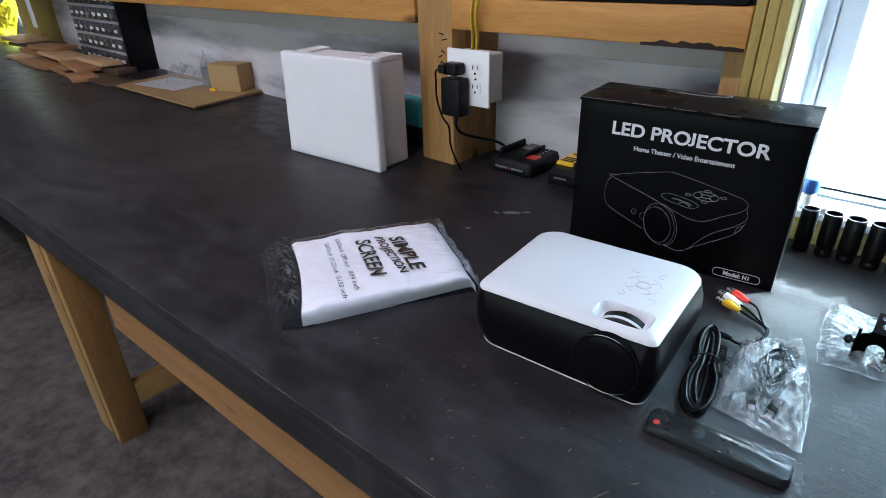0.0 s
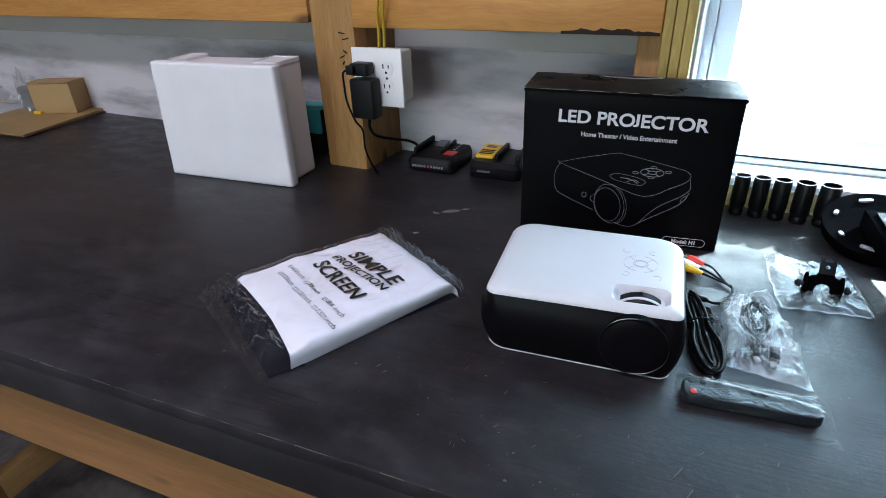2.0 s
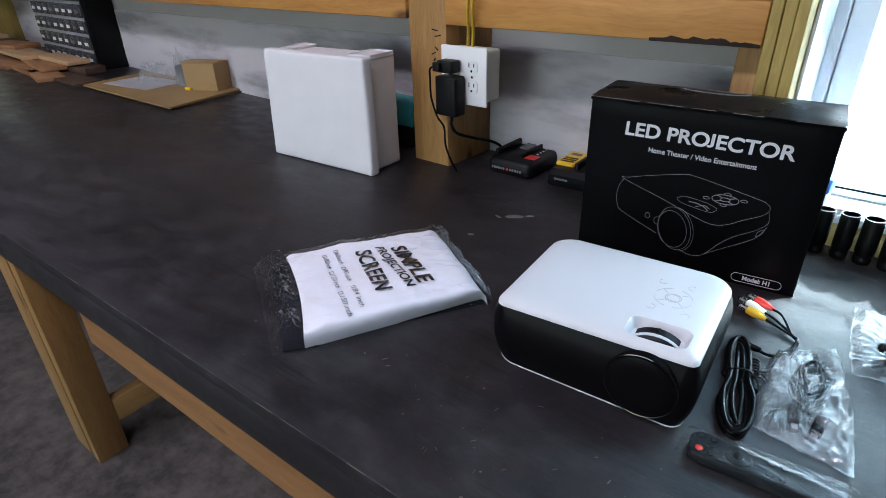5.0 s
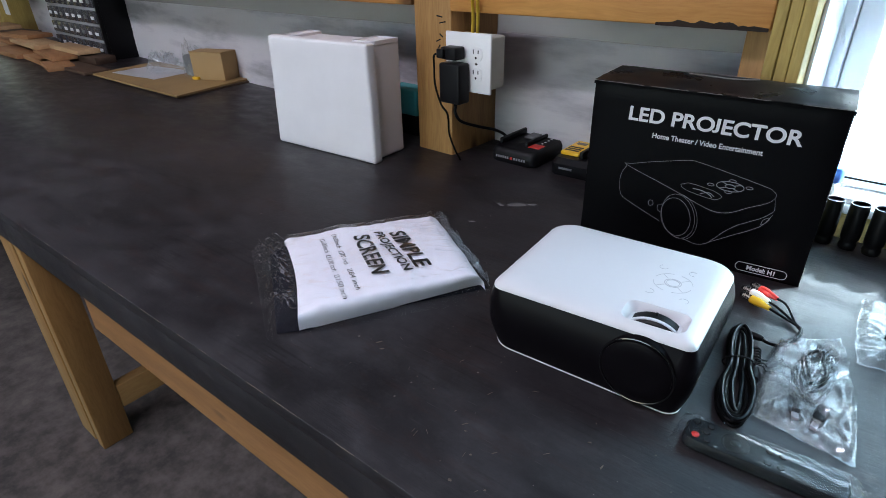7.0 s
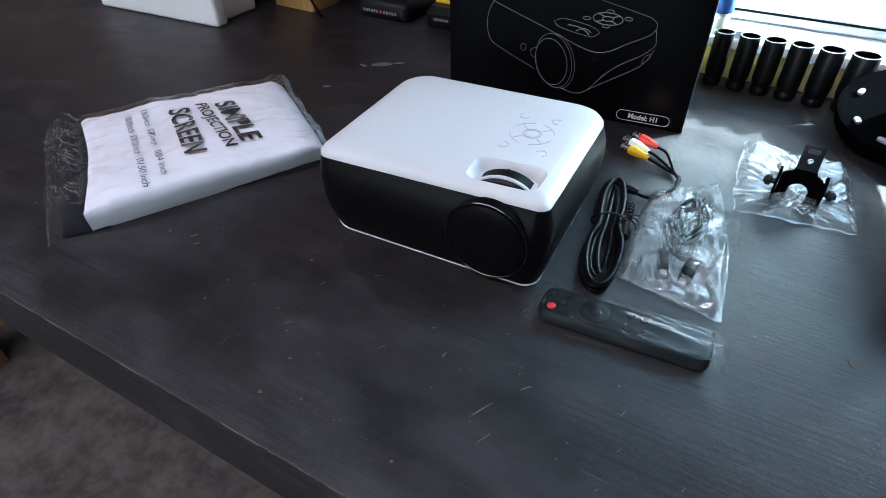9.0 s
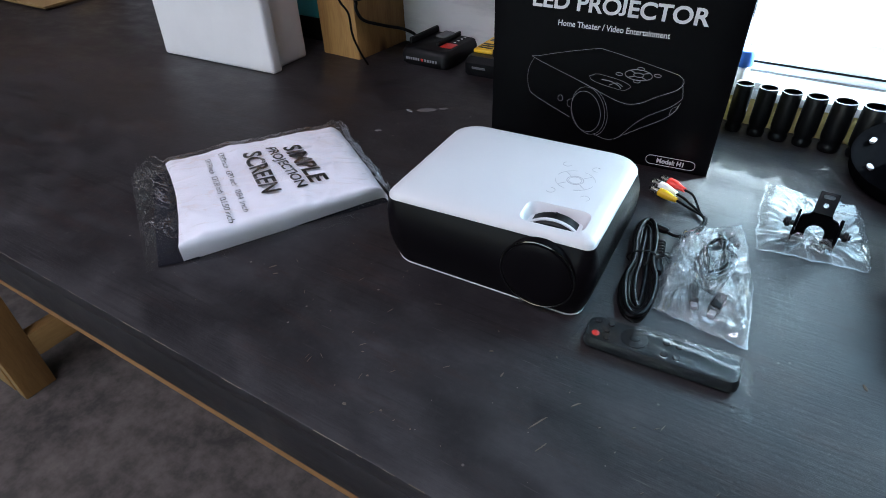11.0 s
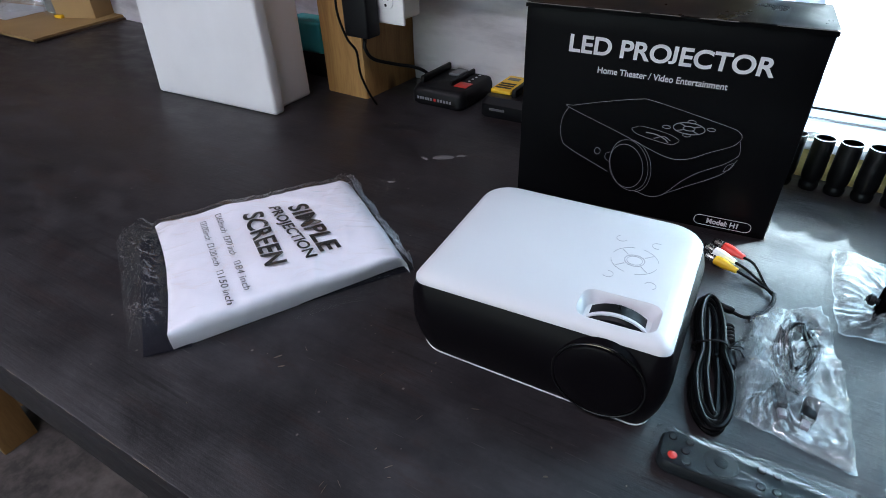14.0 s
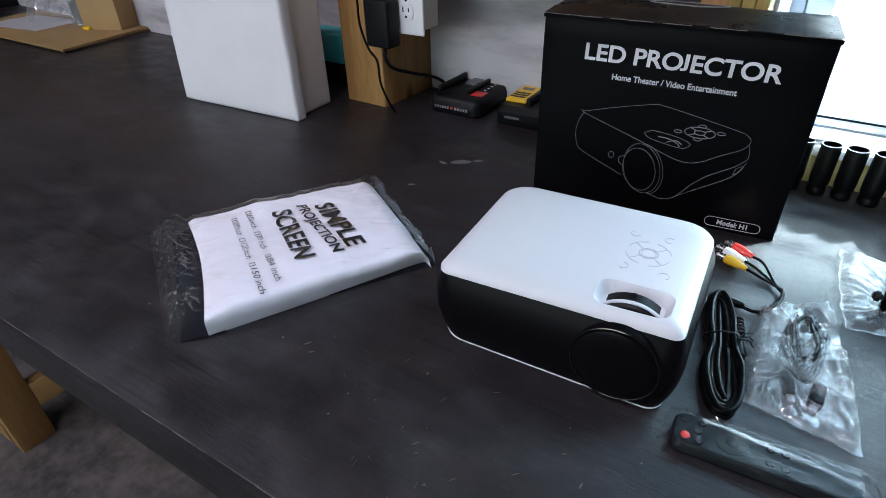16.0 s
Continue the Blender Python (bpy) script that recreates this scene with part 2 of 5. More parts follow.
M_SHELL_GREY = plain("shell_groove", (0.44, 0.44, 0.47), 0.5, spread=0.03, bump=0)
M_BLACK_SATIN = plain("black_satin_plastic", (0.0034, 0.0027, 0.0036), 0.36, spread=0.1, bump=0.06, spec=0.07)
M_BLACK_GLOSS = plain("black_gloss_plastic", (0.003, 0.003, 0.0035), 0.12, spread=0.1, bump=0.0, spec=0.7)
M_BLACK_PLASTIC = plain("black_plastic", (0.006, 0.006, 0.007), 0.42, spread=0.2, bump=0.05, spec=0.18)
M_FABRIC = plain("white_cloth", (0.86, 0.84, 0.91), 0.85, spread=0.03, scale=120, bump=0.2, spec=0.2)
M_FABRIC_DARK = plain("black_cloth", (0.008, 0.008, 0.013), 0.8, bump=0.2, spec=0.15)
M_FILM = clear_film("clear_film", 0.0003, rough=0.03, sheen=0.013, grain=0.0)
M_FILM_MILKY = clear_film("milky_film", 0.055, tint=(0.80, 0.93, 1.0), rough=0.06, sheen=0.075, grain=0.0)
M_SLEEVE = clear_film("sleeve_film", 0.002, rough=0.03, sheen=0.007, grain=0.0)

# shows under the beam, where this grey stands in for the beam's shadow
M_WALLGREY = plain("shade_grey_wall", (0.40, 0.385, 0.375), 0.7, spread=0.08, scale=20)
M_BARK = plain("dark_bark", (0.016, 0.009, 0.006), 0.9, spread=0.4, bump=0.5)
M_HARDBOARD = plain("hardboard", (0.30, 0.19, 0.075), 0.6, spread=0.12)
M_CARDBOARD = plain("brown_cardboard", (0.36, 0.23, 0.10), 0.75, spread=0.08)
M_PAPER = plain("white_paper", (0.78, 0.78, 0.80), 0.7, spread=0.03)
M_PLATE = plain("white_plate_plastic", (0.80, 0.80, 0.80), 0.35, spread=0.02)
M_JBOX = plain("ivory_box_plastic", (0.68, 0.66, 0.58), 0.45, spread=0.04)
M_YELLOW_CABLE = plain("yellow_cable_jacket", (0.65, 0.46, 0.04), 0.4, spread=0.08)
M_RED = plain("red_plastic", (0.55, 0.025, 0.018), 0.4)
M_YELLOW = plain("yellow_plastic", (0.75, 0.45, 0.015), 0.4)
M_WHITE_PLASTIC = plain("white_plastic", (0.78, 0.78, 0.78), 0.4, spread=0.03)
M_GREY_PLASTIC = plain("grey_plastic", (0.12, 0.12, 0.125), 0.5)
M_METAL = plain("bright_metal", (0.62, 0.60, 0.57), 0.25, metal=1.0)
M_TEAL = plain("teal_plastic", (0.03, 0.30, 0.31), 0.45)
M_SOCKET = plain("black_phosphate_steel", (0.0035, 0.0037, 0.0042), 0.36, metal=0.0, spread=0.25, bump=0.0, spec=0.30)
M_SOCKET_RIM = plain("worn_steel_rim", (0.50, 0.50, 0.52), 0.35, metal=1.0)
M_STEEL_BLACK = plain("black_coated_steel", (0.0020, 0.0020, 0.0024), 0.60, spread=0.2, bump=0.04, spec=0.0)
M_CORD = plain("black_cord", (0.0030, 0.0030, 0.0034), 0.34, spread=0.1, bump=0.0, spec=0.10)
M_SLATE = plain("dark_slate_plastic", (0.0075, 0.0095, 0.0115), 0.40, spread=0.1, bump=0.0, spec=0.12)
M_GREY_STRIP = plain("grey_strip", (0.30, 0.30, 0.32), 0.4)
M_DRAWER = plain("smoky_clear_drawer", (0.055, 0.055, 0.062), 0.25, spread=0.2)
M_CHIP = plain("bare_wood_chip", (0.12, 0.092, 0.070), 0.8, spread=0.4)
M_SMEAR = plain("pale_smear", (0.14, 0.135, 0.14), 0.7, spread=0.4)
M_BLUE = plain("blue_plastic", (0.03, 0.12, 0.42), 0.4)
M_BRIGHT_YELLOW = plain("bright_yellow_cloth", (0.80, 0.68, 0.02), 0.6)
M_OAK = timber("offcut_wood", (0.42, 0.22, 0.10), (0.24, 0.11, 0.045), "X", knots=False)
M_OAK_PALE = timber("pale_offcut_wood", (0.60, 0.40, 0.22), (0.42, 0.25, 0.12), "X", knots=False)
M_OAK_DARK = timber("dark_offcut_wood", (0.10, 0.058, 0.035), (0.05, 0.028, 0.018), "X", knots=False)
M_INK = plain("black_ink", (0.004, 0.004, 0.0045), 0.6, spread=0.05, bump=0)


def lid_card():
    """Black laminated card with fine embossed lines that catch the light."""
    m = Nodes("embossed_card", Roughness=0.30)
    m.set("Specular_IOR_Level", 0.6)
    m.set("Base_Color", (0.012, 0.012, 0.014, 1))
    w = m.add("TexWave", [(m.coords(rot=(0, 0, 0.15)), "Vector")], Scale=150.0, Distortion=0.8, Detail=1.0)
    n = m.add("TexNoise", [(m.coords(), "Vector")], Scale=30.0, Detail=3.0)
    m.out("Roughness", m.ramp(n.outputs[0], (0.3, grey(0.24)), (0.7, grey(0.42))))
    m.bump(w.outputs[0], 0.16, 0.0005)
    return m.mat


M_LID = lid_card()

# ---- building helpers ----
def thing(name, m, label, category, group="", kind=""):
    ob = new(name)
    ob.empty_display_size = 0.05
    ob.matrix_world = m
    return tagged(ob, label, category, group, kind)


def mesh_of(name, bm, material, smooth=None):
    me = bpy.data.meshes.new(name)
    bmesh.ops.recalc_face_normals(bm, faces=bm.faces[:])
    bm.to_mesh(me)
    bm.free()
    me.materials.append(material)
    if smooth is not None:
        for p in me.polygons:
            p.use_smooth = True
        me.set_sharp_from_angle(angle=radians(smooth))
    return me


def part(name, bm, material, parent, label="", smooth=40, m=None):
    ob = new(name, mesh_of(name, bm, material, smooth))
    ob.parent = parent
    if m is not None:
        ob.matrix_basis = m
    return tagged(ob, label)


def solid(name, bm, material, label, category, group="", kind="", smooth=40, m=None):
    ob = new(name, mesh_of(name, bm, material, smooth))
    if m is not None:
        ob.matrix_basis = m
    return tagged(ob, label, category, group, kind)


def block(x0, x1, y0, y1, z0, z1, bevel=0.0, seg=2, bm=None):
    own = bmesh.new()
    r = bmesh.ops.create_cube(own, size=1)
    bmesh.ops.scale(own, vec=(x1 - x0, y1 - y0, z1 - z0), verts=r["verts"])
    bmesh.ops.translate(own, vec=((x0 + x1) / 2, (y0 + y1) / 2, (z0 + z1) / 2), verts=r["verts"])
    if bevel:
        bmesh.ops.bevel(own, geom=own.edges[:], offset=bevel, segments=seg, affect="EDGES", profile=0.5)
    return join(bm, own)


def join(bm, own):
    if bm is None:
        return own
    tmp = bpy.data.meshes.new("tmp")
    own.to_mesh(tmp)
    own.free()
    bm.from_mesh(tmp)
    bpy.data.meshes.remove(tmp)
    return bm


def moved(bm, m):
    bmesh.ops.transform(bm, matrix=m, verts=bm.verts[:])
    return bm


def rounded_rect(w, d, radii, seg=8):
    """Outline, counter-clockwise from the front right; radii: front right, back right, back left, front left."""
    pts = []
    for (sx, sy), r, a0 in zip(((1, -1), (1, 1), (-1, 1), (-1, -1)), radii, (-90, 0, 90, 180)):
        cx, cy = sx * (w / 2 - r), sy * (d / 2 - r)
        for i in range(seg + 1):
            a = radians(a0 + 90 * i / seg)
            pts.append((cx + r * math.cos(a), cy + r * math.sin(a)))
    return pts


def loft(rings, close_bottom=True, close_top=True, bm=None):
    """A skin over rings of the same count of 3D points."""
    own = bmesh.new()
    vs = [[own.verts.new(p) for p in ring] for ring in rings]
    n = len(rings[0])
    for a, b in zip(vs, vs[1:]):
        for i in range(n):
            own.faces.new((a[i], a[(i + 1) % n], b[(i + 1) % n], b[i]))
    if close_bottom:
        own.faces.new(vs[0][::-1])
    if close_top:
        own.faces.new(vs[-1])
    return join(bm, own)


def lathe(profile, seg=32, m=None, bm=None):
    """A turned body about z from (radius, height) pairs."""
    rings = [[(r * math.cos(2 * math.pi * i / seg), r * math.sin(2 * math.pi * i / seg), z) for i in range(seg)] for r, z in profile]
    own = loft(rings)
    if m is not None:
        moved(own, m)
    return join(bm, own)


def smooth_path(pts, steps=8, closed=False):
    out, n = [], len(pts)
    P = [Vector(p) for p in pts]
    for i in range(n if closed else n - 1):
        g = (lambda k: P[k % n]) if closed else (lambda k: P[min(max(k, 0), n - 1)])
        a, b, c, d = g(i - 1), g(i), g(i + 1), g(i + 2)
        for s in range(steps):
            t = s / steps
            out.append(0.5 * (2 * b + (c - a) * t + (2 * a - 5 * b + 4 * c - d) * t * t + (3 * b - a - 3 * c + d) * t ** 3))
    if not closed:
        out.append(P[-1])
    return out


def tube(pts, r, seg=8, closed=False, bm=None, flat=1.0):
    """A round strand along a path of points."""
    P = [Vector(p) for p in pts]
    rings, n, up = [], len(P), Vector((0, 0, 1))
    side = None
    for i, p in enumerate(P):
        d = (P[(i + 1) % n] - P[i - 1]) if closed or 0 < i < n - 1 else (P[1] - P[0] if i == 0 else P[-1] - P[-2])
        d.normalize()
        if side is None:
            side = d.cross(up) if abs(d.z) < 0.95 else d.cross(Vector((1, 0, 0)))
        side = (side - d * side.dot(d)).normalized()
        other = side.cross(d)
        rings.append([p + (side * math.cos(2 * math.pi * k / seg) + other * flat * math.sin(2 * math.pi * k / seg)) * r for k in range(seg)])
    if closed:
        return loft(rings + [rings[0]], False, False, bm)
    return loft(rings, True, True, bm)


def cut(ob, *cutters):
    """Takes the cutters' shapes out of a mesh for good."""
    for c in cutters:
        tool = new("tool", mesh_of("tool", c, ob.data.materials[0]))
        tool.matrix_basis = ob.matrix_basis
        tool.parent = ob.parent
        mod = ob.modifiers.new("cut", "BOOLEAN")
        mod.object, mod.operation, mod.solver = tool, "DIFFERENCE", "EXACT"
        bpy.context.view_layer.update()
        me = bpy.data.meshes.new_from_object(ob.evaluated_get(bpy.context.evaluated_depsgraph_get()))
        ob.modifiers.clear()
        old, ob.data = ob.data, me
        bpy.data.meshes.remove(old)
        bpy.data.objects.remove(tool)
    for p in ob.data.polygons:
        p.use_smooth = True
    ob.data.set_sharp_from_angle(angle=radians(35))
    return ob


def lettering(name, text, size, material, parent, m, depth=0.0003, bold=0.0, width=0.0, align="LEFT", lean=0.0, capitals=False):
    """Words in the built-in font, turned into a mesh, laid in the plane of m."""
    cu = bpy.data.curves.new(name, "FONT")
    cu.body, cu.size, cu.extrude, cu.offset, cu.align_x, cu.shear = text, size, depth, bold, align, lean
    tmp = new("tmp", cu)
    bpy.context.view_layer.update()
    me = bpy.data.meshes.new_from_object(tmp.evaluated_get(bpy.context.evaluated_depsgraph_get()))
    bpy.data.objects.remove(tmp)
    bpy.data.curves.remove(cu)
    me.materials.clear()
    me.materials.append(material)
    if width:
        xs = [v.co.x for v in me.vertices]
        me.transform(Matrix.Diagonal((width / (max(xs) - min(xs)), 1, 1, 1)))
    if capitals:
        stand_on_line(me)
    ob = new(name, me)
    ob.parent, ob.matrix_basis = parent, m
    return ob


def stand_on_line(me):
    """Sets every letter of a line of capitals to the same foot and head."""
    b = bmesh.new()
    b.from_mesh(me)
    head = max(v.co.y for v in b.verts)
    seen = set()
    for v in b.verts:
        if v in seen:
            continue
        island, todo = [], [v]
        seen.add(v)
        while todo:
            w = todo.pop()
            island.append(w)
            for e in w.link_edges:
                o = e.other_vert(w)
                if o not in seen:
                    seen.add(o)
                    todo.append(o)
        lo, hi = min(w.co.y for w in island), max(w.co.y for w in island)
        if lo < -0.08 * head:
            for w in island:
                w.co.y = hi * (w.co.y - lo) / (hi - lo)
    b.to_mesh(me)
    b.free()


def sheet(fn, nu, nv, thick=0.0, bm=None):
    """A grid skin: fn(u, v) gives a point for u, v in 0..1."""
    own = bmesh.new()
    g = [[own.verts.new(fn(i / nu, j / nv)) for j in range(nv + 1)] for i in range(nu + 1)]
    for i in range(nu):
        for j in range(nv):
            own.faces.new((g[i][j], g[i + 1][j], g[i + 1][j + 1], g[i][j + 1]))
    return join(bm, own)


def quad(c, u, v):
    """A point within four corners: c[0] at (0,0), c[1] at (1,0), c[2] at (1,1), c[3] at (0,1)."""
    a, b, d, e = [Vector(p) for p in c]
    return a * (1 - u) * (1 - v) + b * u * (1 - v) + d * u * v + e * (1 - u) * v


# ---- the room ----
TOP = 0.90
WALL_Y = 0.165
floor = solid("floor", block(-7.0, 3.0, -6.0, 1.2, -0.10, 0.0), M_CONCRETE, "grey worn concrete shop floor with stains", "floor", kind="structure", smooth=None)
ceiling = solid("ceiling", block(-7.0, 3.0, -6.0, 1.2, 3.0, 3.1), M_CEIL, "plain pale ceiling of the shop", "ceiling", kind="structure", smooth=None)
# south wall is unseen; its opening is made up to go with the fill
bm = bmesh.new()
for x0, x1, z0, z1 in ((-7.0, -3.4, 0, 3), (-3.4, 0.2, 2.4, 3), (0.2, 3.0, 0, 3)):
    block(x0, x1, -6.1, -6.0, z0, z1, bm=bm)
solid("wall_south", bm, M_WALLPAINT, "plain painted wall with a wide opening added to admit light", "wall", kind="structure", smooth=None)
solid("ground", block(-40, 40, -40, -6.1, -0.12, -0.02), M_CONCRETE, "grey concrete yard added outside the opening in the south wall", "ground", kind="structure", smooth=None)
# unseen slope, added to cut the sunlight down to a narrow patch
solid("roof_overhang", loft([[(x, 0.30 - 0.087 * (x + 0.56), 2.14), (x, 0.75, 1.548), (x, 0.75, 1.578), (x, 0.30 - 0.087 * (x + 0.56), 2.20)] for x in (-7.2, 3.6)]), M_WALLPAINT, "unseen sloping board outside the windows, added to cut off the sun", "awning", kind="structure", smooth=None)
for nm, b in (("wall_west", (-7.1, -7.0, -6.0, 1.2)), ("wall_east", (3.0, 3.1, -6.0, 1.2))):
    solid(nm, block(*b, 0.0, 3.0), M_WALLPAINT, "plain painted wall of the shop", "wall", kind="structure", smooth=None)

WIN = (0.113, 1.10, 0.955, 2.05)      # window by the bench: left, right, foot, head
WIN2 = (-5.10, -4.20, 0.962, 2.05)    # far window

# bare above the sheet, so the grey reads as shade under the beam
bm = bmesh.new()
for x0, x1, z0, z1 in ((-7.2, WIN2[0], 0, 3), (WIN2[0], WIN2[1], 0, WIN2[2]), (WIN2[0], WIN2[1], WIN2[3], 3), (WIN2[1], WIN[0], 0, 3),
                       (WIN[0], WIN[1], 0, WIN[2]), (WIN[0], WIN[1], WIN[3], 3), (WIN[1], 3.2, 0, 3)):
    block(x0, x1, WALL_Y, WALL_Y + 0.12, z0, z1, bm=bm)
solid("wall_north", bm, M_WALLGREY, "grey outer wall, its band under the beam coloured as the beam's shade", "wall", kind="structure", smooth=None, m=WALL)


def slack(x, z, seed):
    """How far a loosely stapled sheet stands off the wall."""
    return 0.004 + 0.006 * noise.noise((x * 2.2 + z * 1.5, z * 4.0 - x * 1.1, seed)) + 0.002 * noise.noise((x * 9 + z * 6, z * 14, seed + 4))


for x0, x1, seed in ((-4.15, -0.614, 1.0), (-0.506, 0.028, 5.0)):
    b = sheet(lambda u, v: (x0 + (x1 - x0) * u, WALL_Y - 0.004 - max(0.0, slack(x0 + (x1 - x0) * u, 1.142 * v, seed)), 0.5 + 0.642 * v + 0.004 * noise.noise(((x0 + (x1 - x0) * u) * 3, seed, 0))), max(12, int((x1 - x0) * 40)), 30)
    bmesh.ops.solidify(b, geom=b.faces[:], thickness=0.002)
    solid("wall_sheet", b, M_WRAP, "white spun house wrap sheet, smudged grey and creased", "wall sheet", kind="structure", smooth=60, m=WALL)


def window(name, w, label):
    x0, x1, z0, z1 = w
    win = thing(name, WALL @ pose(x0, 0.166, z0), label, "window", kind="structure")
    W, H = x1 - x0, z1 - z0
    f = 0.064
    for nm, b in (("frame_side", (0, 0.028, 0, 0.10, 0, H)), ("sash_side", (0.029, f, 0.012, 0.09, 0.011, H)), ("frame_side", (W - f, W, 0, 0.10, 0, H)), ("frame_head", (f, W - f, 0.002, 0.098, H - f, H)),
                  ("frame_foot", (0.029, W - f, -0.001, 0.098, 0, 0.008)), ("sash_foot", (f, W - f, 0.010, 0.09, 0.011, 0.056))):
        part(nm, block(*b, bevel=0.003), M_VINYL, win)
    part("gasket", block(0.029, W - f, 0.012, 0.05, 0.0082, 0.0108), M_BLACK_PLASTIC, win, "dark rubber gasket")
    part("pane", block(f, W - f, 0.045, 0.051, 0.056, H - f), M_GLASS, win).visible_shadow = False
    return win


window("window_1", WIN, "white vinyl window with bright daylight behind it")
window("window_2", WIN2, "far white vinyl window with bright daylight")
solid("backdrop", sheet(lambda u, v: (-10 + 16 * u, 4.5, -1.5 + 7 * v), 1, 1), M_DAY, "bright hazy daylight outside the windows", "backdrop", kind="structure", smooth=None).visible_shadow = False


def stick(name, b, mat, label, category="timber", bevel=0.004, m=WALL):
    x0, x1, y0, y1, z0, z1 = b
    c = Vector(((x0 + x1) / 2, (y0 + y1) / 2, z0))
    return solid(name, block(x0 - c.x, x1 - c.x, y0 - c.y, y1 - c.y, 0, z1 - z0, bevel), mat, label, category, kind="structure", m=m @ Matrix.Translation(c))


post = stick("wooden_post", (-0.612, -0.508, 0.005, WALL_Y - 0.001, 0.0, 3.0), M_POST, "square yellow-brown timber post with pencil marks", bevel=0.006)
stick("wall_beam", (-4.1, -0.613, 0.0, 0.040, 1.204, 1.345), M_BEAM, "knotty yellow pine wall beam above the bench")
beam_r = stick("wall_beam", (-0.507, 0.071, 0.0, 0.040, 1.197, 1.257), M_BEAM, "knotty yellow pine wall beam with a dark bark edge")
for i, (a, b) in enumerate(((0.072, 0.087), (0.0875, 0.103), (0.1035, 0.119))):
    stick("window_stud", (a, b, 0.0 + 0.002 * (i % 2), WALL_Y - 0.001, 0.0, 3.0), M_TREATED, "greenish treated timber stud beside the window", bevel=0.003)
stick("short_block", (0.030, 0.071, 0.042, WALL_Y - 0.001, 0.0, 1.196), M_POST, "short timber stud under the wall beam")
stick("far_stud", (-4.17, -4.02, 0.0, WALL_Y - 0.001, 0.0, 3.0), M_TREATED, "greenish treated timber stud beside the far window")
stick("window_jamb", (0.1195, 0.1245, 0.040, 0.1650, 0.9550, 2.05), M_VINYL, "white liner board along the side of the window opening", "window jamb", 0.001)
stick("window_sill", (0.120, 1.15, 0.078, 0.1640, 0.940, 0.9545), M_VINYL, "white window sill board", "window sill", 0.003)
stick("sill_trim", (0.120, 1.15, 0.083, 0.150, 0.880, 0.9395), M_SILLWOOD, "raw pine strip under the window sill", "trim", 0.002)
# dark bark left along the lower edge of the beam
bark = bmesh.new()
ring = []
for i in range(25):
    u = i / 24
    x = 0.130 + 0.157 * u
    h = 0.004 + 0.004 * math.sin(math.pi * u) + 0.004 * noise.noise((u * 7, 2, 0)) + 0.003 * noise.noise((u * 23, 5, 0))
    ring.append([(x, -0.0225, -0.0005), (x, -0.0225, max(0.002, h)), (x, -0.0195, max(0.002, h)), (x, -0.0195, -0.0005)])
part("bark_edge", loft(ring, bm=bark), M_BARK, beam_r, "dark bark strip")
# pencil strokes on the post
pz = ((0.018, 1.140, 0.012, 0.4), (0.026, 1.150, 0.010, -0.6), (0.030, 1.175, 0.016, 0.2), (0.022, 1.186, 0.015, -0.15), (0.020, 1.128, 0.008, 0.9))
for dx, z, ln, a in pz:
    part("pencil_mark", block(-ln / 2, ln / 2, -0.0012, 0.0004, -0.0012, 0.0012), M_BLACK_PLASTIC, post, "dark pencil stroke", m=pose(dx, -0.0797, z, 0, -math.degrees(a), 0))

# ---- workbench ----
bench = thing("workbench", pose(0, -0.731, 0, 0, 0, -1.05), "long workbench with a scuffed dark grey painted top and pine frame", "workbench")


def slab(front, z0, z1, x0=-6.3, x1=1.6, mat=M_BENCH):
    pts = [(x0, front), (x1, front), (x1, 0.80), (x0, 1.30)]
    b = loft([[(x, y, z0) for x, y in pts], [(x, y, z1) for x, y in pts]])
    bmesh.ops.bevel(b, geom=b.edges[:], offset=0.0015, segments=2, affect="EDGES", profile=0.5)
    return b


part("tabletop", slab(0.0, TOP - 0.019, TOP), M_BENCH, bench, "dark grey painted plywood top with scratches")
part("edge_band", block(-6.3, 1.6, 0.0015, 0.020, TOP - 0.074, TOP - 0.0195, 0.002), M_BENCH, bench, "dark painted edge band")
part("apron", block(-1.27, 1.5, 0.140, 0.154, 0.442, 0.72, 0.003), M_APRON, bench, "pale pine apron board")
part("apron", block(-6.2, -2.35, 0.140, 0.154, 0.442, 0.72, 0.003), M_APRON, bench, "pale pine apron board")
for lx in (-1.36, 1.2, -4.0):
    for nm, b in (("leg", (lx - 0.028, lx + 0.010, 0.069, 0.155, 0, 0.88)), ("leg_backing", (lx - 0.120, lx - 0.029, 0.066, 0.140, 0.02, 0.88)), ("back_leg", (lx - 0.07, lx - 0.01, 0.70, 0.78, 0, 0.88))):
        x0, x1, y0, y1, z0, z1 = b
        part(nm, block(x0, x1, y0, y1, z0, z1, 0.003), M_LEG, bench)
    part("cross_rail", block(lx - 0.028, lx + 0.010, 0.156, 0.70, 0.105, 0.185, 0.003), M_RAIL, bench)
    part("top_rail", block(lx - 0.028, lx + 0.010, 0.156, 0.70, 0.72, 0.80, 0.003), M_RAIL, bench)

# ---- foam block ----
foam = thing("foam_block", pose(-0.766, -0.145, TOP, 0, 0, 0.3), "white packing foam block standing on its edge", "packing foam")


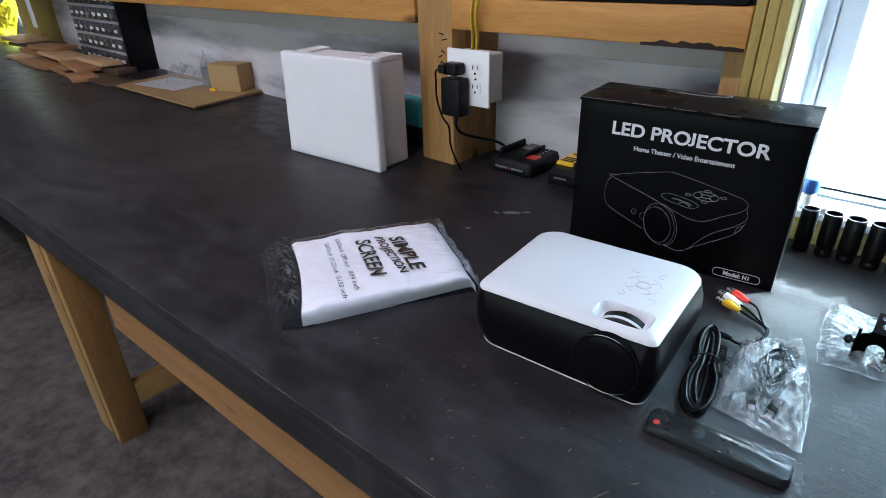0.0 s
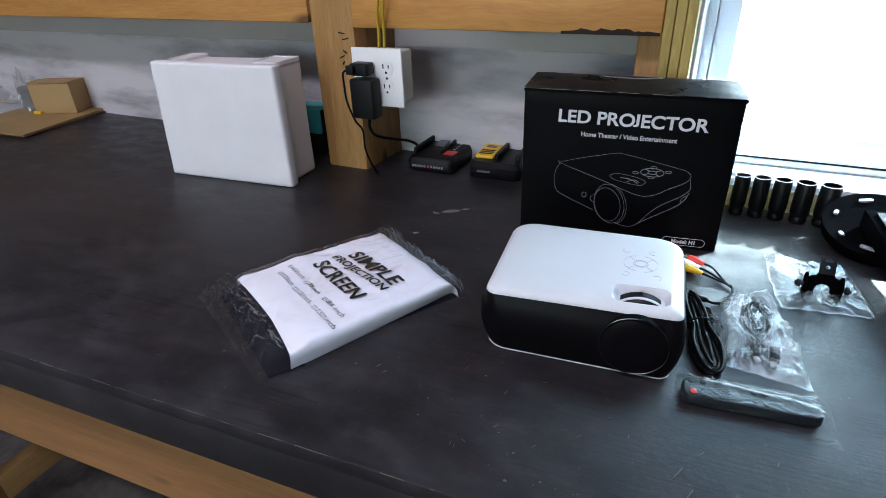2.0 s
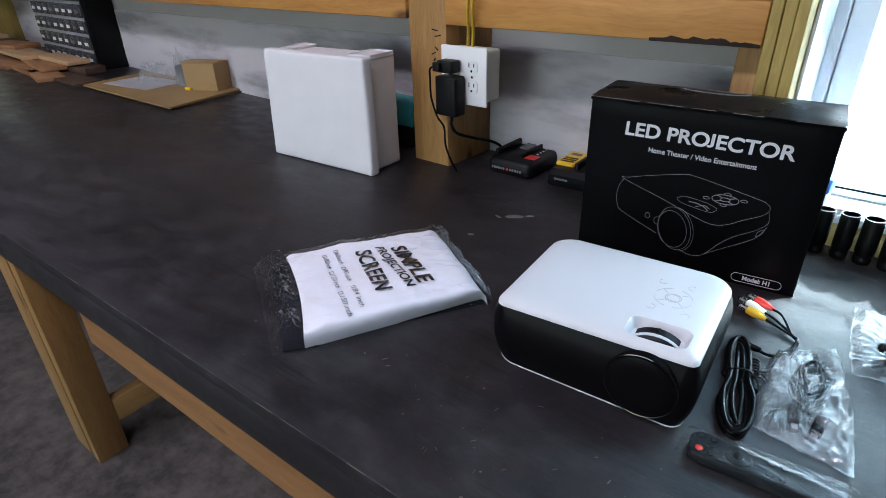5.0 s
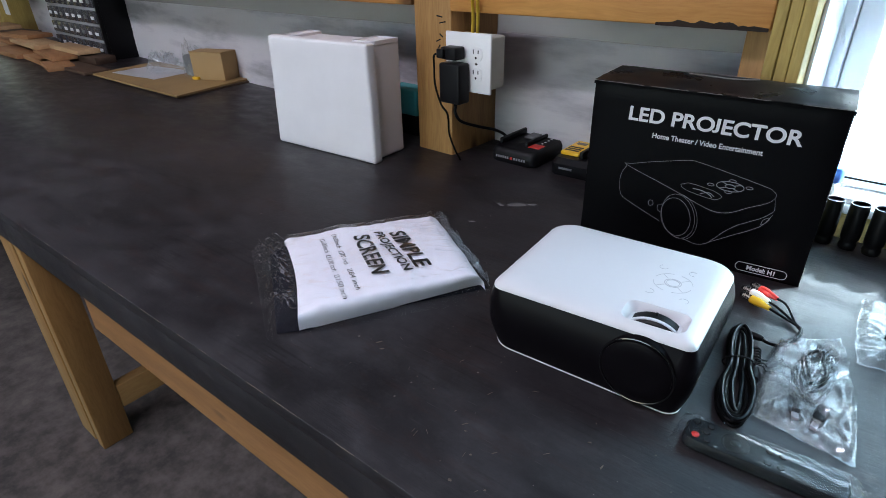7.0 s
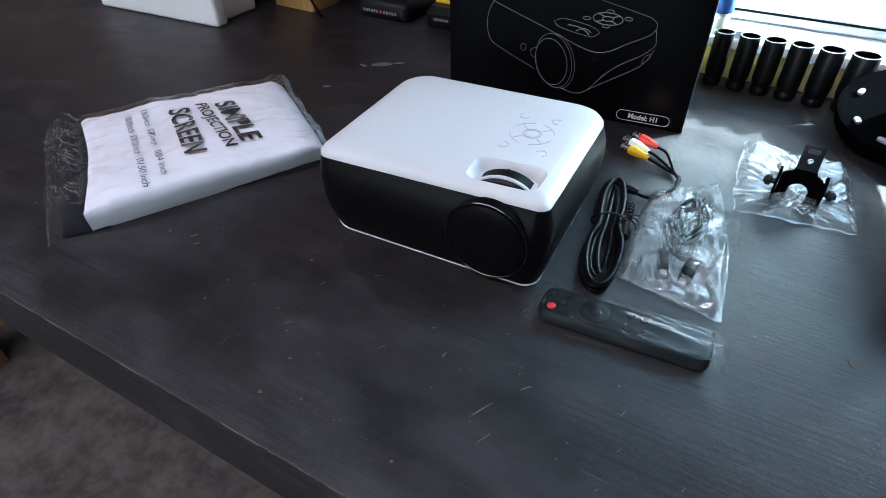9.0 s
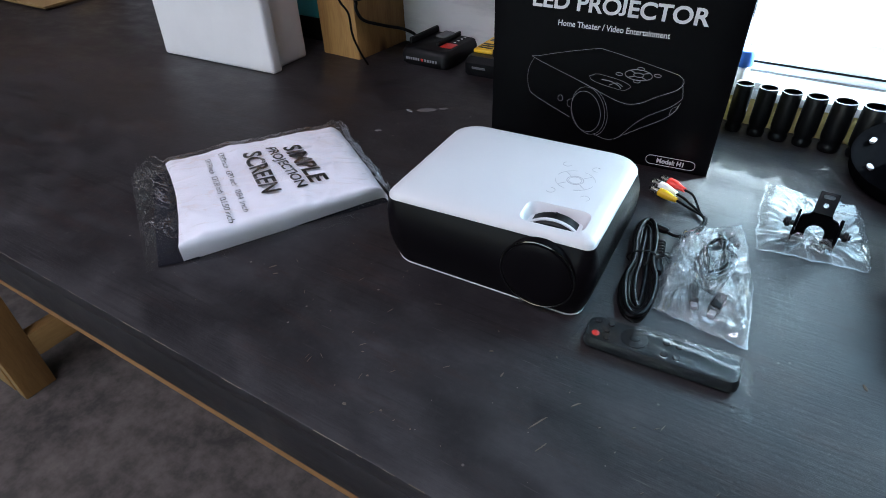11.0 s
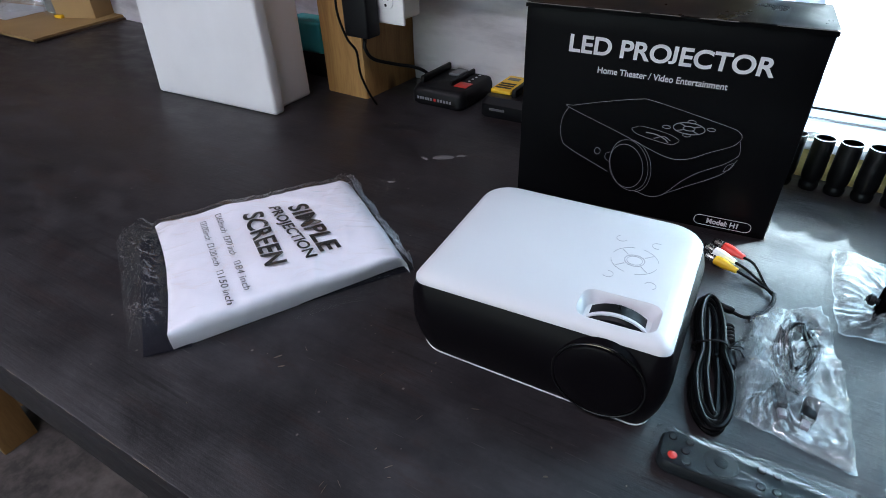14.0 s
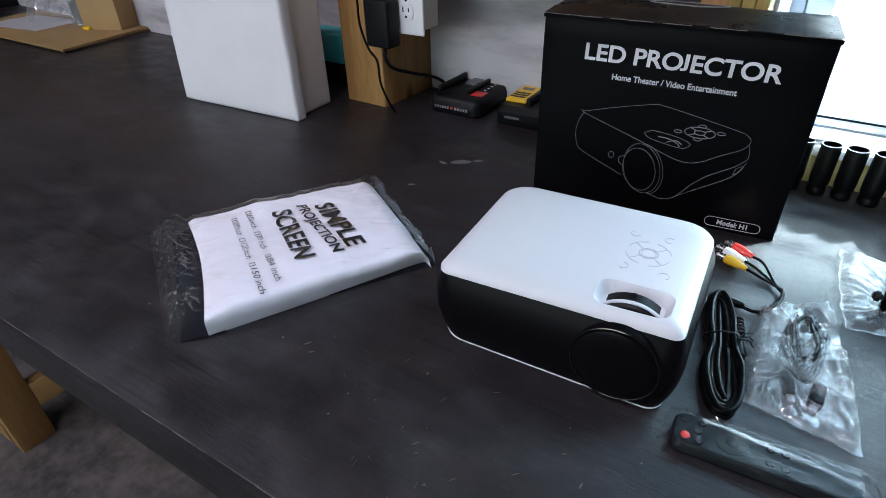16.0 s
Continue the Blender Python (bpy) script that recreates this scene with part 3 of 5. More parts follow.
def foam_slab(x0, x1, y0, y1, z0, z1, seed):
    b = block(x0, x1, y0, y1, z0, z1, 0.006, 3)
    bmesh.ops.subdivide_edges(b, edges=[e for e in b.edges if e.calc_length() > 0.05], cuts=14, use_grid_fill=True)
    for v in b.verts:
        q = v.co * 14 + Vector((seed, 0, 0))
        v.co += 0.0011 * noise.noise_vector(q) * min(1.0, v.co.z / 0.03)
        if v.co.x < 0:
            v.co.x *= 1 - 0.10 * v.co.z / 0.245
    return b


part("front_slab", foam_slab(-0.160, 0.160, 0.0, 0.026, 0.0, 0.245, 1), M_FOAM, foam, smooth=70)
part("rear_slab", foam_slab(-0.148, 0.142, 0.027, 0.118, 0.0, 0.238, 7), M_FOAM, foam, smooth=70)
part("side_lip", foam_slab(0.080, 0.143, 0.040, 0.117, 0.2385, 0.2425, 3), M_FOAM, foam, smooth=70)
part("side_lip", foam_slab(-0.150, -0.100, 0.040, 0.117, 0.2385, 0.2425, 4), M_FOAM, foam, smooth=70)

# ---- projector carton ----
BOXM = pose(0.041, -0.191, TOP, 0, 0, 3.2)
BW, BH, BD = 0.304, 0.236, 0.116
carton = thing("projector_carton", BOXM, "black printed cardboard carton for a projector, lid closed", "cardboard box")
b = block(-BW / 2, BW / 2, 0, BD, 0, BH, 0.0012)
bmesh.ops.subdivide_edges(b, edges=[e for e in b.edges if e.calc_length() > 0.05], cuts=10, use_grid_fill=True)
for v in b.verts:
    k = v.co.z / BH
    v.co.z += -0.020 * v.co.x * k
    v.co += 0.0012 * noise.noise_vector(v.co * 9) * min(1.0, k * 3)
part("carton_body", b, M_CARD_BLACK, carton, smooth=30)


def lid_at(u, v):
    x, y = -BW / 2 - 0.001 + (BW + 0.002) * u, -0.0015 + (BD + 0.002) * v
    bulge = 0.010 * math.sin(math.pi * min(1, v * 1.1)) * (1 - (2 * u - 1) ** 4) + 0.001 * noise.noise((u * 7, v * 5, 0))
    return (x, y, BH + 0.0022 - 0.020 * x + max(0.0, bulge))


b = sheet(lid_at, 40, 16)
bmesh.ops.solidify(b, geom=b.faces[:], thickness=0.0016)
part("lid", b, M_LID, carton, "black lid with fine embossed lines", smooth=50)
b = sheet(lambda u, v: (lid_at(u, 0)[0], -0.0022 - 0.0003 * v, lid_at(u, 0)[2] - 0.001 - 0.0035 * v - 0.0012 * (0.5 + 0.5 * math.sin(u * 40)) * v), 60, 3)
bmesh.ops.solidify(b, geom=b.faces[:], thickness=0.0008)
part("lid_edge", b, M_CARD_BLACK, carton)
# worn pale fold along the lid and the corners
for x0, x1 in ((-0.150, -0.085), (-0.075, -0.028), (-0.018, 0.012), (0.03, 0.066), (0.10, 0.151)):
    part("worn_edge", tube([(x0 + (x1 - x0) * i / 8, -0.0030, BH + 0.0018 - 0.020 * (x0 + (x1 - x0) * i / 8) + 0.0004 * noise.noise((i, x0 * 50, 0))) for i in range(9)], 0.00045, 5), M_CARD_EDGE, carton, "scuffed pale card edge")
for z0, z1 in ((0.0, 0.004), (0.012, 0.03), (0.20, 0.231)):
    part("worn_edge", tube([(BW / 2 + 0.0003, -0.0002, z0 + (z1 - z0) * i / 6) for i in range(7)], 0.0005, 5), M_CARD_EDGE, carton)
# grip slot in the lid
grip = [lid_at(0.5 + 0.14 * math.cos(a), 0.50 + 0.085 * math.sin(a)) for a in [2 * math.pi * i / 40 for i in range(40)]]
part("grip_slot", tube([(x, y, z + 0.0004) for x, y, z in grip], 0.0009, 6, closed=True), M_CARD_EDGE, carton, "slotted carrying grip")
part("grip_flap", sheet(lambda u, v: Vector(lid_at(0.38 + 0.24 * u, 0.46 + 0.08 * v)) + Vector((0, 0, 0.0008)), 10, 3), M_BLACK_PLASTIC, carton)

FACE = pose(0, -0.0016, 0, 90, 0, 0)     # the carton's front: x across, y up


def on_face(x, z, turn=0.0):
    return pose(x, -0.0018, z, 90, 0, 0) @ pose(0, 0, 0, 0, 0, turn)


lettering("title_lettering", "LED PROJECTOR", 0.0262, M_PRINT, carton, on_face(0.0043, 0.1895, -1.6), 0.0002, 0.0006, 0.210, "CENTER", capitals=True)
lettering("subtitle_lettering", "Home Theater / Video Entertainment", 0.0098, M_PRINT, carton, on_face(0.0035, 0.1700, -1.2), 0.0002, 0.00012, 0.136, "CENTER")
lettering("model_lettering", "Model: H1", 0.0088, M_PRINT, carton, on_face(0.105, 0.0092, -0.5), 0.0002, 0.0003, 0.034, "CENTER")


def drawn(pts, closed=False, r=0.00027, steps=6, name="printed_line", mat=None):
    path = smooth_path([(x, -0.0017, z) for x, z in pts], steps, closed)
    part(name, tube(path, r, 4, closed), mat or M_LINE, carton)


def ellipse(cx, cz, rx, rz, lean=0.0, n=20, a0=0, a1=360):
    out = []
    for i in range(n):
        a = radians(a0 + (a1 - a0) * i / (n if a1 - a0 == 360 else n - 1))
        x, z = rx * math.cos(a), rz * math.sin(a)
        out.append((cx + x + lean * z, cz + z))
    return out


drawn([(-0.092, 0.127), (-0.031, 0.105), (0.012, 0.0885), (0.029, 0.0835), (0.041, 0.083), (0.055, 0.0874), (0.071, 0.0973), (0.0905, 0.1078), (0.0975, 0.1152), (0.0983, 0.1215), (0.093, 0.1266), (0.085, 0.1294), (0.040, 0.1396), (0.001, 0.1475), (-0.012, 0.1477), (-0.052, 0.1391), (-0.085, 0.1304)], True)
drawn([(-0.092, 0.127), (-0.098, 0.1153), (-0.100, 0.1006), (-0.097, 0.085), (-0.087, 0.0748), (-0.036, 0.0523)])
drawn([(-0.001, 0.0337), (0.017, 0.0292), (0.0306, 0.0336), (0.0405, 0.0449), (0.050, 0.0572), (0.0627, 0.0693), (0.0758, 0.0781), (0.0886, 0.0863), (0.098, 0.0953), (0.101, 0.1013), (0.0985, 0.115)])
drawn([(0.032, 0.035), (0.058, 0.0526), (0.078, 0.0655), (0.092, 0.0771), (0.1006, 0.0938)])
drawn([(0.090, 0.077), (0.096, 0.082), (0.0985, 0.089), (0.092, 0.085), (0.090, 0.077)])
drawn(ellipse(-0.0121, 0.0649, 0.0225, 0.0325, -0.17), True)
drawn(ellipse(-0.0090, 0.0649, 0.0228, 0.0335, -0.17, 16, -80, 90))
drawn(ellipse(-0.0152, 0.0634, 0.0200, 0.0280, -0.15), True, 0.0003)
drawn(ellipse(-0.0517, 0.0772, 0.0034, 0.0042), True, 0.0003, 3)
drawn([(-0.036, 0.066), (-0.041, 0.069), (-0.041, 0.076), (-0.034, 0.079)])
drawn([(-0.0158, 0.1115), (-0.0123, 0.1142), (-0.004, 0.1164), (0.0232, 0.1122), (0.0365, 0.1067), (0.0347, 0.1025), (0.0257, 0.0997), (-0.0068, 0.1056)], True)
drawn([(0.000, 0.110), (0.012, 0.109), (0.022, 0.105), (0.026, 0.101)], r=0.0006)
drawn([(0.010, 0.104), (0.020, 0.108), (0.028, 0.104)], r=0.0005)
drawn(ellipse(0.0445, 0.1215, 0.0165, 0.0066), True, 0.0005)
drawn(ellipse(0.0445, 0.1215, 0.0060, 0.0026), True, 0.0005, 3)
for a in (40, 130, 220, 310):
    c, s = math.cos(radians(a)), math.sin(radians(a))
    drawn([(0.0445 + 0.006 * c, 0.1215 + 0.0026 * s), (0.0445 + 0.0165 * c, 0.1215 + 0.0066 * s)], False, 0.0006, 2)
for cx, cz in ((0.0209, 0.1198), (0.0460, 0.1295), (0.0670, 0.1238), (0.0436, 0.1135)):
    drawn(ellipse(cx, cz, 0.0042, 0.0018, n=10), True, 0.0004, 3)
badge = [(x + 0.1045, z + 0.0122) for x, z in rounded_rect(0.062, 0.0125, (0.006,) * 4, 5)]
drawn(badge, True, 0.0004, 1, "badge_outline", M_PRINT)

# ---- projector ----
PW, PD = 0.230, 0.196
proj = thing("projector", pose(0.0275, -0.429, TOP, 0, 0, 0.6), "small projector with a white top and black front, lens capped", "projector")


def p_ring(z, inset, front=(0.020, 0.034), dy=0.0, r=0.034):
    k = [max(0.004, q - inset * 0.6) for q in (front[0], r, r, front[1])]
    back = max(0.0, min(1.0, (z - 0.040) / 0.039))      # the upper front leans back towards one side
    out = []
    for x, y in rounded_rect(PW - 2 * inset, PD - 2 * inset, k, 10):
        f = back * max(0.0, min(1.0, 0.5 - y / PD))
        out.append((x + f * 0.007 * max(0.0, -2 * x / PW), y + dy + f * 0.007 * (0.5 + x / PW), z))
    return out


FR = (0.013, 0.017)   # corner radii of the top shell at the front
part("base_shell", loft([p_ring(0.0, 0.020), p_ring(0.0006, 0.0126), p_ring(0.0024, 0.0090), p_ring(0.0031, 0.0088), p_ring(0.0034, 0.0096)]), M_SHELL, proj, "thin white lower shell")
part("front_shell", loft([p_ring(0.0035, 0.0105), p_ring(0.0042, 0.0092), p_ring(0.014, 0.0058), p_ring(0.024, 0.0030), p_ring(0.036, 0.001), p_ring(0.050, 0.0), p_ring(0.062, 0.0005, (0.018, 0.028)), p_ring(0.072, 0.003, (0.015, 0.022)), p_ring(0.0790, 0.0055, FR)]), M_BLACK_SATIN, proj, "satin black body")
top = part("top_shell", loft([p_ring(0.0796, 0.0055, FR), p_ring(0.082, 0.0058, FR), p_ring(0.0855, 0.0085, FR), p_ring(0.0880, 0.013, FR), p_ring(0.0893, 0.020, FR), p_ring(0.0900, 0.032, FR)]), M_SHELL, proj, "smooth white top shell")
slot = loft([[(x + 0.0650, y - 0.061 + 0.05 * x, z) for x, y in rounded_rect(w, d, (0.009,) * 4, 6)] for z, w, d in ((0.0805, 0.050, 0.024), (0.086, 0.056, 0.030), (0.0912, 0.063, 0.036))])
cut(top, slot)
# focus wheel lying across the slot
wheel = part("focus_wheel", lathe([(0.032, -0.010), (0.034, -0.008), (0.034, 0.008), (0.032, 0.010)], 56), M_BLACK_PLASTIC, proj, "black ribbed focus wheel", m=pose(0.0650, -0.061, 0.0540, 90, 0, 3))
part("wheel_rim", lathe([(0.0340, -0.0018), (0.0352, -0.0014), (0.0352, 0.0014), (0.0340, 0.0018)], 56, Matrix.Translation((0, 0, 0.0055))), M_SHELL, wheel, "white rim")
part("wheel_pin", block(-0.0012, 0.0012, 0.0335, 0.0365, -0.0055, -0.0030, 0.0004), M_BLACK_PLASTIC, wheel)
# lens housing and cap
lens = part("lens_housing", lathe([(0.0362, -0.022), (0.0362, -0.001), (0.0350, 0.0006), (0.0200, 0.0012)], 64), M_BLACK_SATIN, proj, "black lens housing", m=pose(0.0640, -0.0955, 0.0450, 90, 0, 0))
part("lens_ring", tube([(0.0358 * math.cos(a), 0.0358 * math.sin(a), 0.0006) for a in [2 * math.pi * i / 72 for i in range(72)]], 0.0010, 8, True), M_BLACK_GLOSS, lens, "glossy black ring")
part("lens_cap", lathe([(0.0335, 0.0), (0.0335, 0.0016), (0.0322, 0.0024), (0.0200, 0.0028)], 64), M_BLACK_SATIN, lens, "flat black lens cap")
# touch marks on the top
PADX, PADY = 0.0605, 0.0075


def arc_strip(cx, cy, r, w, a0, a1, n=24):
    pts = []
    b = bmesh.new()
    prev = None
    for i in range(n + 1):
        a = radians(a0 + (a1 - a0) * i / n)
        row = [b.verts.new((cx + (r + q) * math.cos(a), cy + (r + q) * math.sin(a), z)) for q, z in ((-w / 2, 0.0899), (-w / 2, 0.09025), (w / 2, 0.09025), (w / 2, 0.0899))]
        if prev:
            for k in range(3):
                b.faces.new((prev[k], row[k], row[k + 1], prev[k + 1]))
        prev = row
    return b


part("ok_ring", arc_strip(PADX, PADY, 0.0082, 0.0010, 0, 360, 40), M_SHELL_GREY, proj, "engraved ring mark")
part("ok_ring", arc_strip(PADX, PADY, 0.0064, 0.0006, 0, 360, 40), M_SHELL_GREY, proj)
for a in (0, 90, 180, 270):
    part("pad_arc", arc_strip(PADX, PADY, 0.0195, 0.0005, a + 12, a + 78), M_SHELL_GREY, proj)
    c, s = math.cos(radians(a + 45)), math.sin(radians(a + 45))
    part("pad_spoke", block(-0.0003, 0.0003, 0.010, 0.0185, 0.0899, 0.09025), M_SHELL_GREY, proj, m=pose(PADX, PADY, 0, 0, 0, a + 45 + 90))
for dx, dy, a in ((-0.018, 0.029, 120), (0.013, 0.030, 60), (-0.0155, -0.028, 230), (0.0190, -0.029, 300)):
    part("touch_mark", arc_strip(PADX + dx, PADY + dy, 0.0045, 0.0005, a, a + 230), M_SHELL_GREY, proj)

# ---- bagged projection screen ----
bag = thing("projection_screen_pack", pose(0, 0, TOP), "folded white projection screen in a clear plastic bag", "projection screen")
CL = [(-0.262, -0.642, 0), (-0.131, -0.434, 0), (-0.304, -0.312, 0), (-0.441, -0.518, 0)]   # u from the fold's left end, v from the front


def edge_rise(d, w):
    d = max(0.0, min(1.0, d / w))
    return math.sqrt(max(0.0, 1 - (1 - d) ** 2))


def cloth_h(u, v):
    h = 0.0325 * min(0.80 + 0.20 * edge_rise(u, 0.25), edge_rise(1 - u, 0.13), edge_rise(v, 0.08), edge_rise(1 - v, 0.06)) * (1 - 0.12 * max(0.0, 0.25 - v) / 0.25)
    k = min(1.0, h / 0.012)
    ridge = max(0.0, 1 - 3.2 * abs(noise.noise((u * 3.4 + v * 2.2, v * 1.3 - u * 0.8, 17)))) ** 1.6
    rib = max(0.0, 1 - 3.0 * abs(noise.noise((u * 7.5 - v * 3.0, v * 2.4 + u, 29)))) ** 1.6
    pucker = max(0.0, 1 - v / 0.22) * noise.noise((u * 20, v * 5, 6))
    return max(0.0, h + k * (0.0022 * noise.noise((u * 4, v * 3, 3)) + 0.0024 * ridge + 0.0013 * rib + 0.0020 * pucker))


def cloth(u, v):
    # the open end is cut in a slight curve
    bow = 0.007 * math.sin(math.pi * v) * max(0.0, 1 - u / 0.25)
    under = 0.12 * (1 - edge_rise(v, 0.08)) * (0.6 + 0.4 * u)
    return quad(CL, u + bow * 4, v + under) + Vector((0, 0, cloth_h(u, v)))


def plan_inverse(x, y):
    """u, v of a place in the cloth's own grid, also outside it."""
    u = v = 0.5
    for _ in range(12):
        p = quad(CL, u, v)
        du = quad(CL, u + 0.01, v) - p
        dv = quad(CL, u, v + 0.01) - p
        ex, ey = x - p.x, y - p.y
        det = du.x * dv.y - du.y * dv.x
        u += 0.01 * (ex * dv.y - ey * dv.x) / det
        v += 0.01 * (du.x * ey - du.y * ex) / det
    return u, v


def quad_inverse(x, y):
    """u, v of a place on the cloth."""
    u, v = plan_inverse(x, y)
    return min(1, max(0, u)), min(1, max(0, v))


part("folded_screen", sheet(cloth, 90, 80), M_FABRIC, bag, "folded white cloth", smooth=80)
DK = [(-0.291, -0.654, 0), (-0.262, -0.622, 0), (-0.428, -0.508, 0), (-0.460, -0.534, 0)]


def border(u, v):
    top = 0.82 * cloth_h(0.0, max(0.0, v - 0.04))
    return quad(DK, u, v) + Vector((0, 0, max(0.0015, top * u ** 0.6 + 0.0025 * noise.noise((u * 4, v * 9, 5)) * (1 - u))))


part("screen_border", sheet(border, 14, 40), M_FABRIC_DARK, bag, "black cloth border", smooth=80)
UN = [(-0.233, -0.556, 0), (-0.140, -0.421, 0), (-0.154, -0.413, 0), (-0.241, -0.546, 0)]
part("screen_underside", sheet(lambda u, v: quad(UN, u, v) + Vector((0, 0, 0.001 + 0.010 * v * (1 - abs(2 * u - 1) ** 6))), 30, 6), M_FABRIC_DARK, bag)
FB = [(-0.292, -0.668, 0), (-0.116, -0.436, 0), (-0.316, -0.298, 0), (-0.494, -0.542, 0)]


def screen_film(u, v):
    p = quad(FB, u, v)
    cu, cv = plan_inverse(p.x, p.y)
    h = cloth_h(cu, cv) if 0 < cu < 1 and 0 < cv < 1 else 0.0
    if -0.16 < cu <= 0 and 0 < cv < 1:
        h = cloth_h(0.0, cv) * max(0.0, 1 + cu / 0.16) ** 0.6
    rim = min(1.0, min(u, 1 - u) / 0.03, min(v, 1 - v) / 0.03)
    wu, wv = u + 0.04 * noise.noise((u * 8, v * 8, 2)), v + 0.04 * noise.noise((u * 8, v * 8, 3))
    free = max(0.0, min(1.0, -cu / 0.05)) if cu < 0.5 else max(0.0, min(1.0, (cu - 0.90) / 0.08))
    low = max(0.0, 1 - max(0.0, cv) / 0.10) * (0.25 + 0.75 * max(0.0, min(1.0, (cu - 0.6) / 0.2)))
    loose = max(free, low)
    crease = 0.0045 * (1 + noise.noise((wu * 14, wv * 10, 1)))
    for a, b, k, amp in ((26, 7, 1.0, 0.0085), (14, 16, 5.0, 0.0070), (40, 30, 9.0, 0.0034)):
        crease += amp * max(0.0, 1 - abs(noise.noise((wu * a + wv * 3, wv * b - wu * 4, k))) * 3.0) ** 1.3
    taut = 0.0012 * max(0.0, 1 - 4 * abs(noise.noise((wu * 5 + wv * 9, wv * 5 - wu * 3, 12)))) + 0.0006 * noise.noise((wu * 18, wv * 18, 4))
    return p + Vector((0, 0, 0.0012 + rim * (h + 0.0040 + max(-0.0008, taut) + loose * crease)))


part("bag_film", sheet(screen_film, 200, 150), M_FILM, bag, "crinkled clear plastic film", smooth=75)


def cloth_text(name, words, start, end, height, bold=0.0, lean=0.0):
    a, b = Vector((*start, 0.0)), Vector((*end, 0.0))
    d = (b - a).normalized()
    turn = math.degrees(math.atan2(d.y, d.x))
    ob = lettering(name, words, height / 0.72, M_INK, bag, pose(a.x, a.y, 0.0255, 0, 0, turn), 0.0, bold, 0.0, "LEFT", lean)
    w = max(v.co.x for v in ob.data.vertices) - min(v.co.x for v in ob.data.vertices)
    k = (b - a).length / w
    turned = ob.matrix_basis.copy()
    for v in ob.data.vertices:
        v.co.x *= k
        q = turned @ v.co
        u, w2 = quad_inverse(q.x, q.y)
        q.z = cloth_h(u, w2) + 0.0027
        v.co = q
    ob.matrix_basis = Matrix()
    return ob


cloth_text("title_lettering", "SIMPLE", (-0.314, -0.425), (-0.216, -0.479), 0.0225, 0.0008, 0.10)
cloth_text("title_lettering", "PROJECTION", (-0.333, -0.437), (-0.222, -0.496), 0.0125, 0.0004, 0.10)
cloth_text("title_lettering", "SCREEN", (-0.349, -0.463), (-0.248, -0.528), 0.0225, 0.0008, 0.10)


def tick_box(x, y):
    path = []
    c, s = math.cos(radians(-33)), math.sin(radians(-33))
    for dx, dy in ((-1, -1), (1, -1), (1, 1), (-1, 1)):
        px, py = x + 0.0030 * (dx * c - dy * s), y + 0.0030 * (dx * s + dy * c)
        path.append((px, py, cloth_h(*quad_inverse(px, py)) + 0.0006))
    part("tick_box", tube(path, 0.0004, 4, closed=True), M_INK, bag)


for (ax, ay), (bx, by), entries in (((-0.380, -0.478), (-0.244, -0.563), (("60inch", 0.02, 0.07, 0.27), ("70 inch", 0.33, 0.38, 0.58), ("84 inch", 0.68, 0.73, 1.0))),
                                  ((-0.384, -0.497), (-0.245, -0.585), (("100inch", 0.02, 0.07, 0.26), ("120 inch", 0.32, 0.37, 0.59), ("150 inch", 0.67, 0.72, 1.0)))):
    for words, box_at, t0, t1 in entries:
        cloth_text("size_lettering", words, (ax + (bx - ax) * t0, ay + (by - ay) * t0), (ax + (bx - ax) * t1, ay + (by - ay) * t1), 0.0072, 0.0, 0.1)
        tick_box(ax + (bx - ax) * box_at + 0.0019, ay + (by - ay) * box_at + 0.0029)

# ---- outlet on the post ----
outlet = thing("electrical_outlet", WALL @ pose(-0.4515, -0.010, 1.106), "white double outlet on a surface box beside the post", "outlet")
part("junction_box", block(-0.052, 0.050, 0.005, 0.056, -0.050, 0.050, 0.005, 3), M_JBOX, outlet, "ivory plastic junction box")
part("cover_plate", block(-0.0575, 0.0575, -0.001, 0.005, -0.0565, 0.0565, 0.0025, 3), M_PLATE, outlet, "white cover plate")
for cx in (-0.0255, 0.0225):
    for cz in (0.019, -0.019):
        face = part("receptacle", loft([[(x, y, z) for x, z in [(cx + p, cz + q) for p, q in rounded_rect(0.030, 0.026, (0.010,) * 4, 6)]] for y in (0.001, -0.0030)]), M_WHITE_PLASTIC, outlet)
        for dx, h in ((-0.0060, 0.0085), (0.0060, 0.0070)):
            part("slot", block(cx + dx - 0.0011, cx + dx + 0.0011, -0.0034, -0.0028, cz + 0.002 - h / 2 + 0.002, cz + 0.002 + h / 2 + 0.002), M_BLACK_PLASTIC, face)
        part("ground_hole", lathe([(0.0024, 0), (0.0024, 0.0006)], 12, pose(cx, -0.0028, cz - 0.0075, 90, 0, 0)), M_BLACK_PLASTIC, face)
part("screw", lathe([(0.0030, 0), (0.0022, 0.0014)], 12, pose(0.0225, -0.001, 0, 90, 0, 0)), M_METAL, outlet)

plug = thing("power_plug", WALL @ pose(-0.474, -0.0145, 1.1255), "small black power plug in the upper socket", "plug")
part("plug_body", block(-0.020, 0.020, -0.030, 0.0, -0.012, 0.012, 0.004, 3), M_BLACK_PLASTIC, plug)
part("plug_grip", block(-0.024, -0.006, -0.038, -0.030, -0.009, 0.009, 0.003, 3), M_BLACK_PLASTIC, plug)
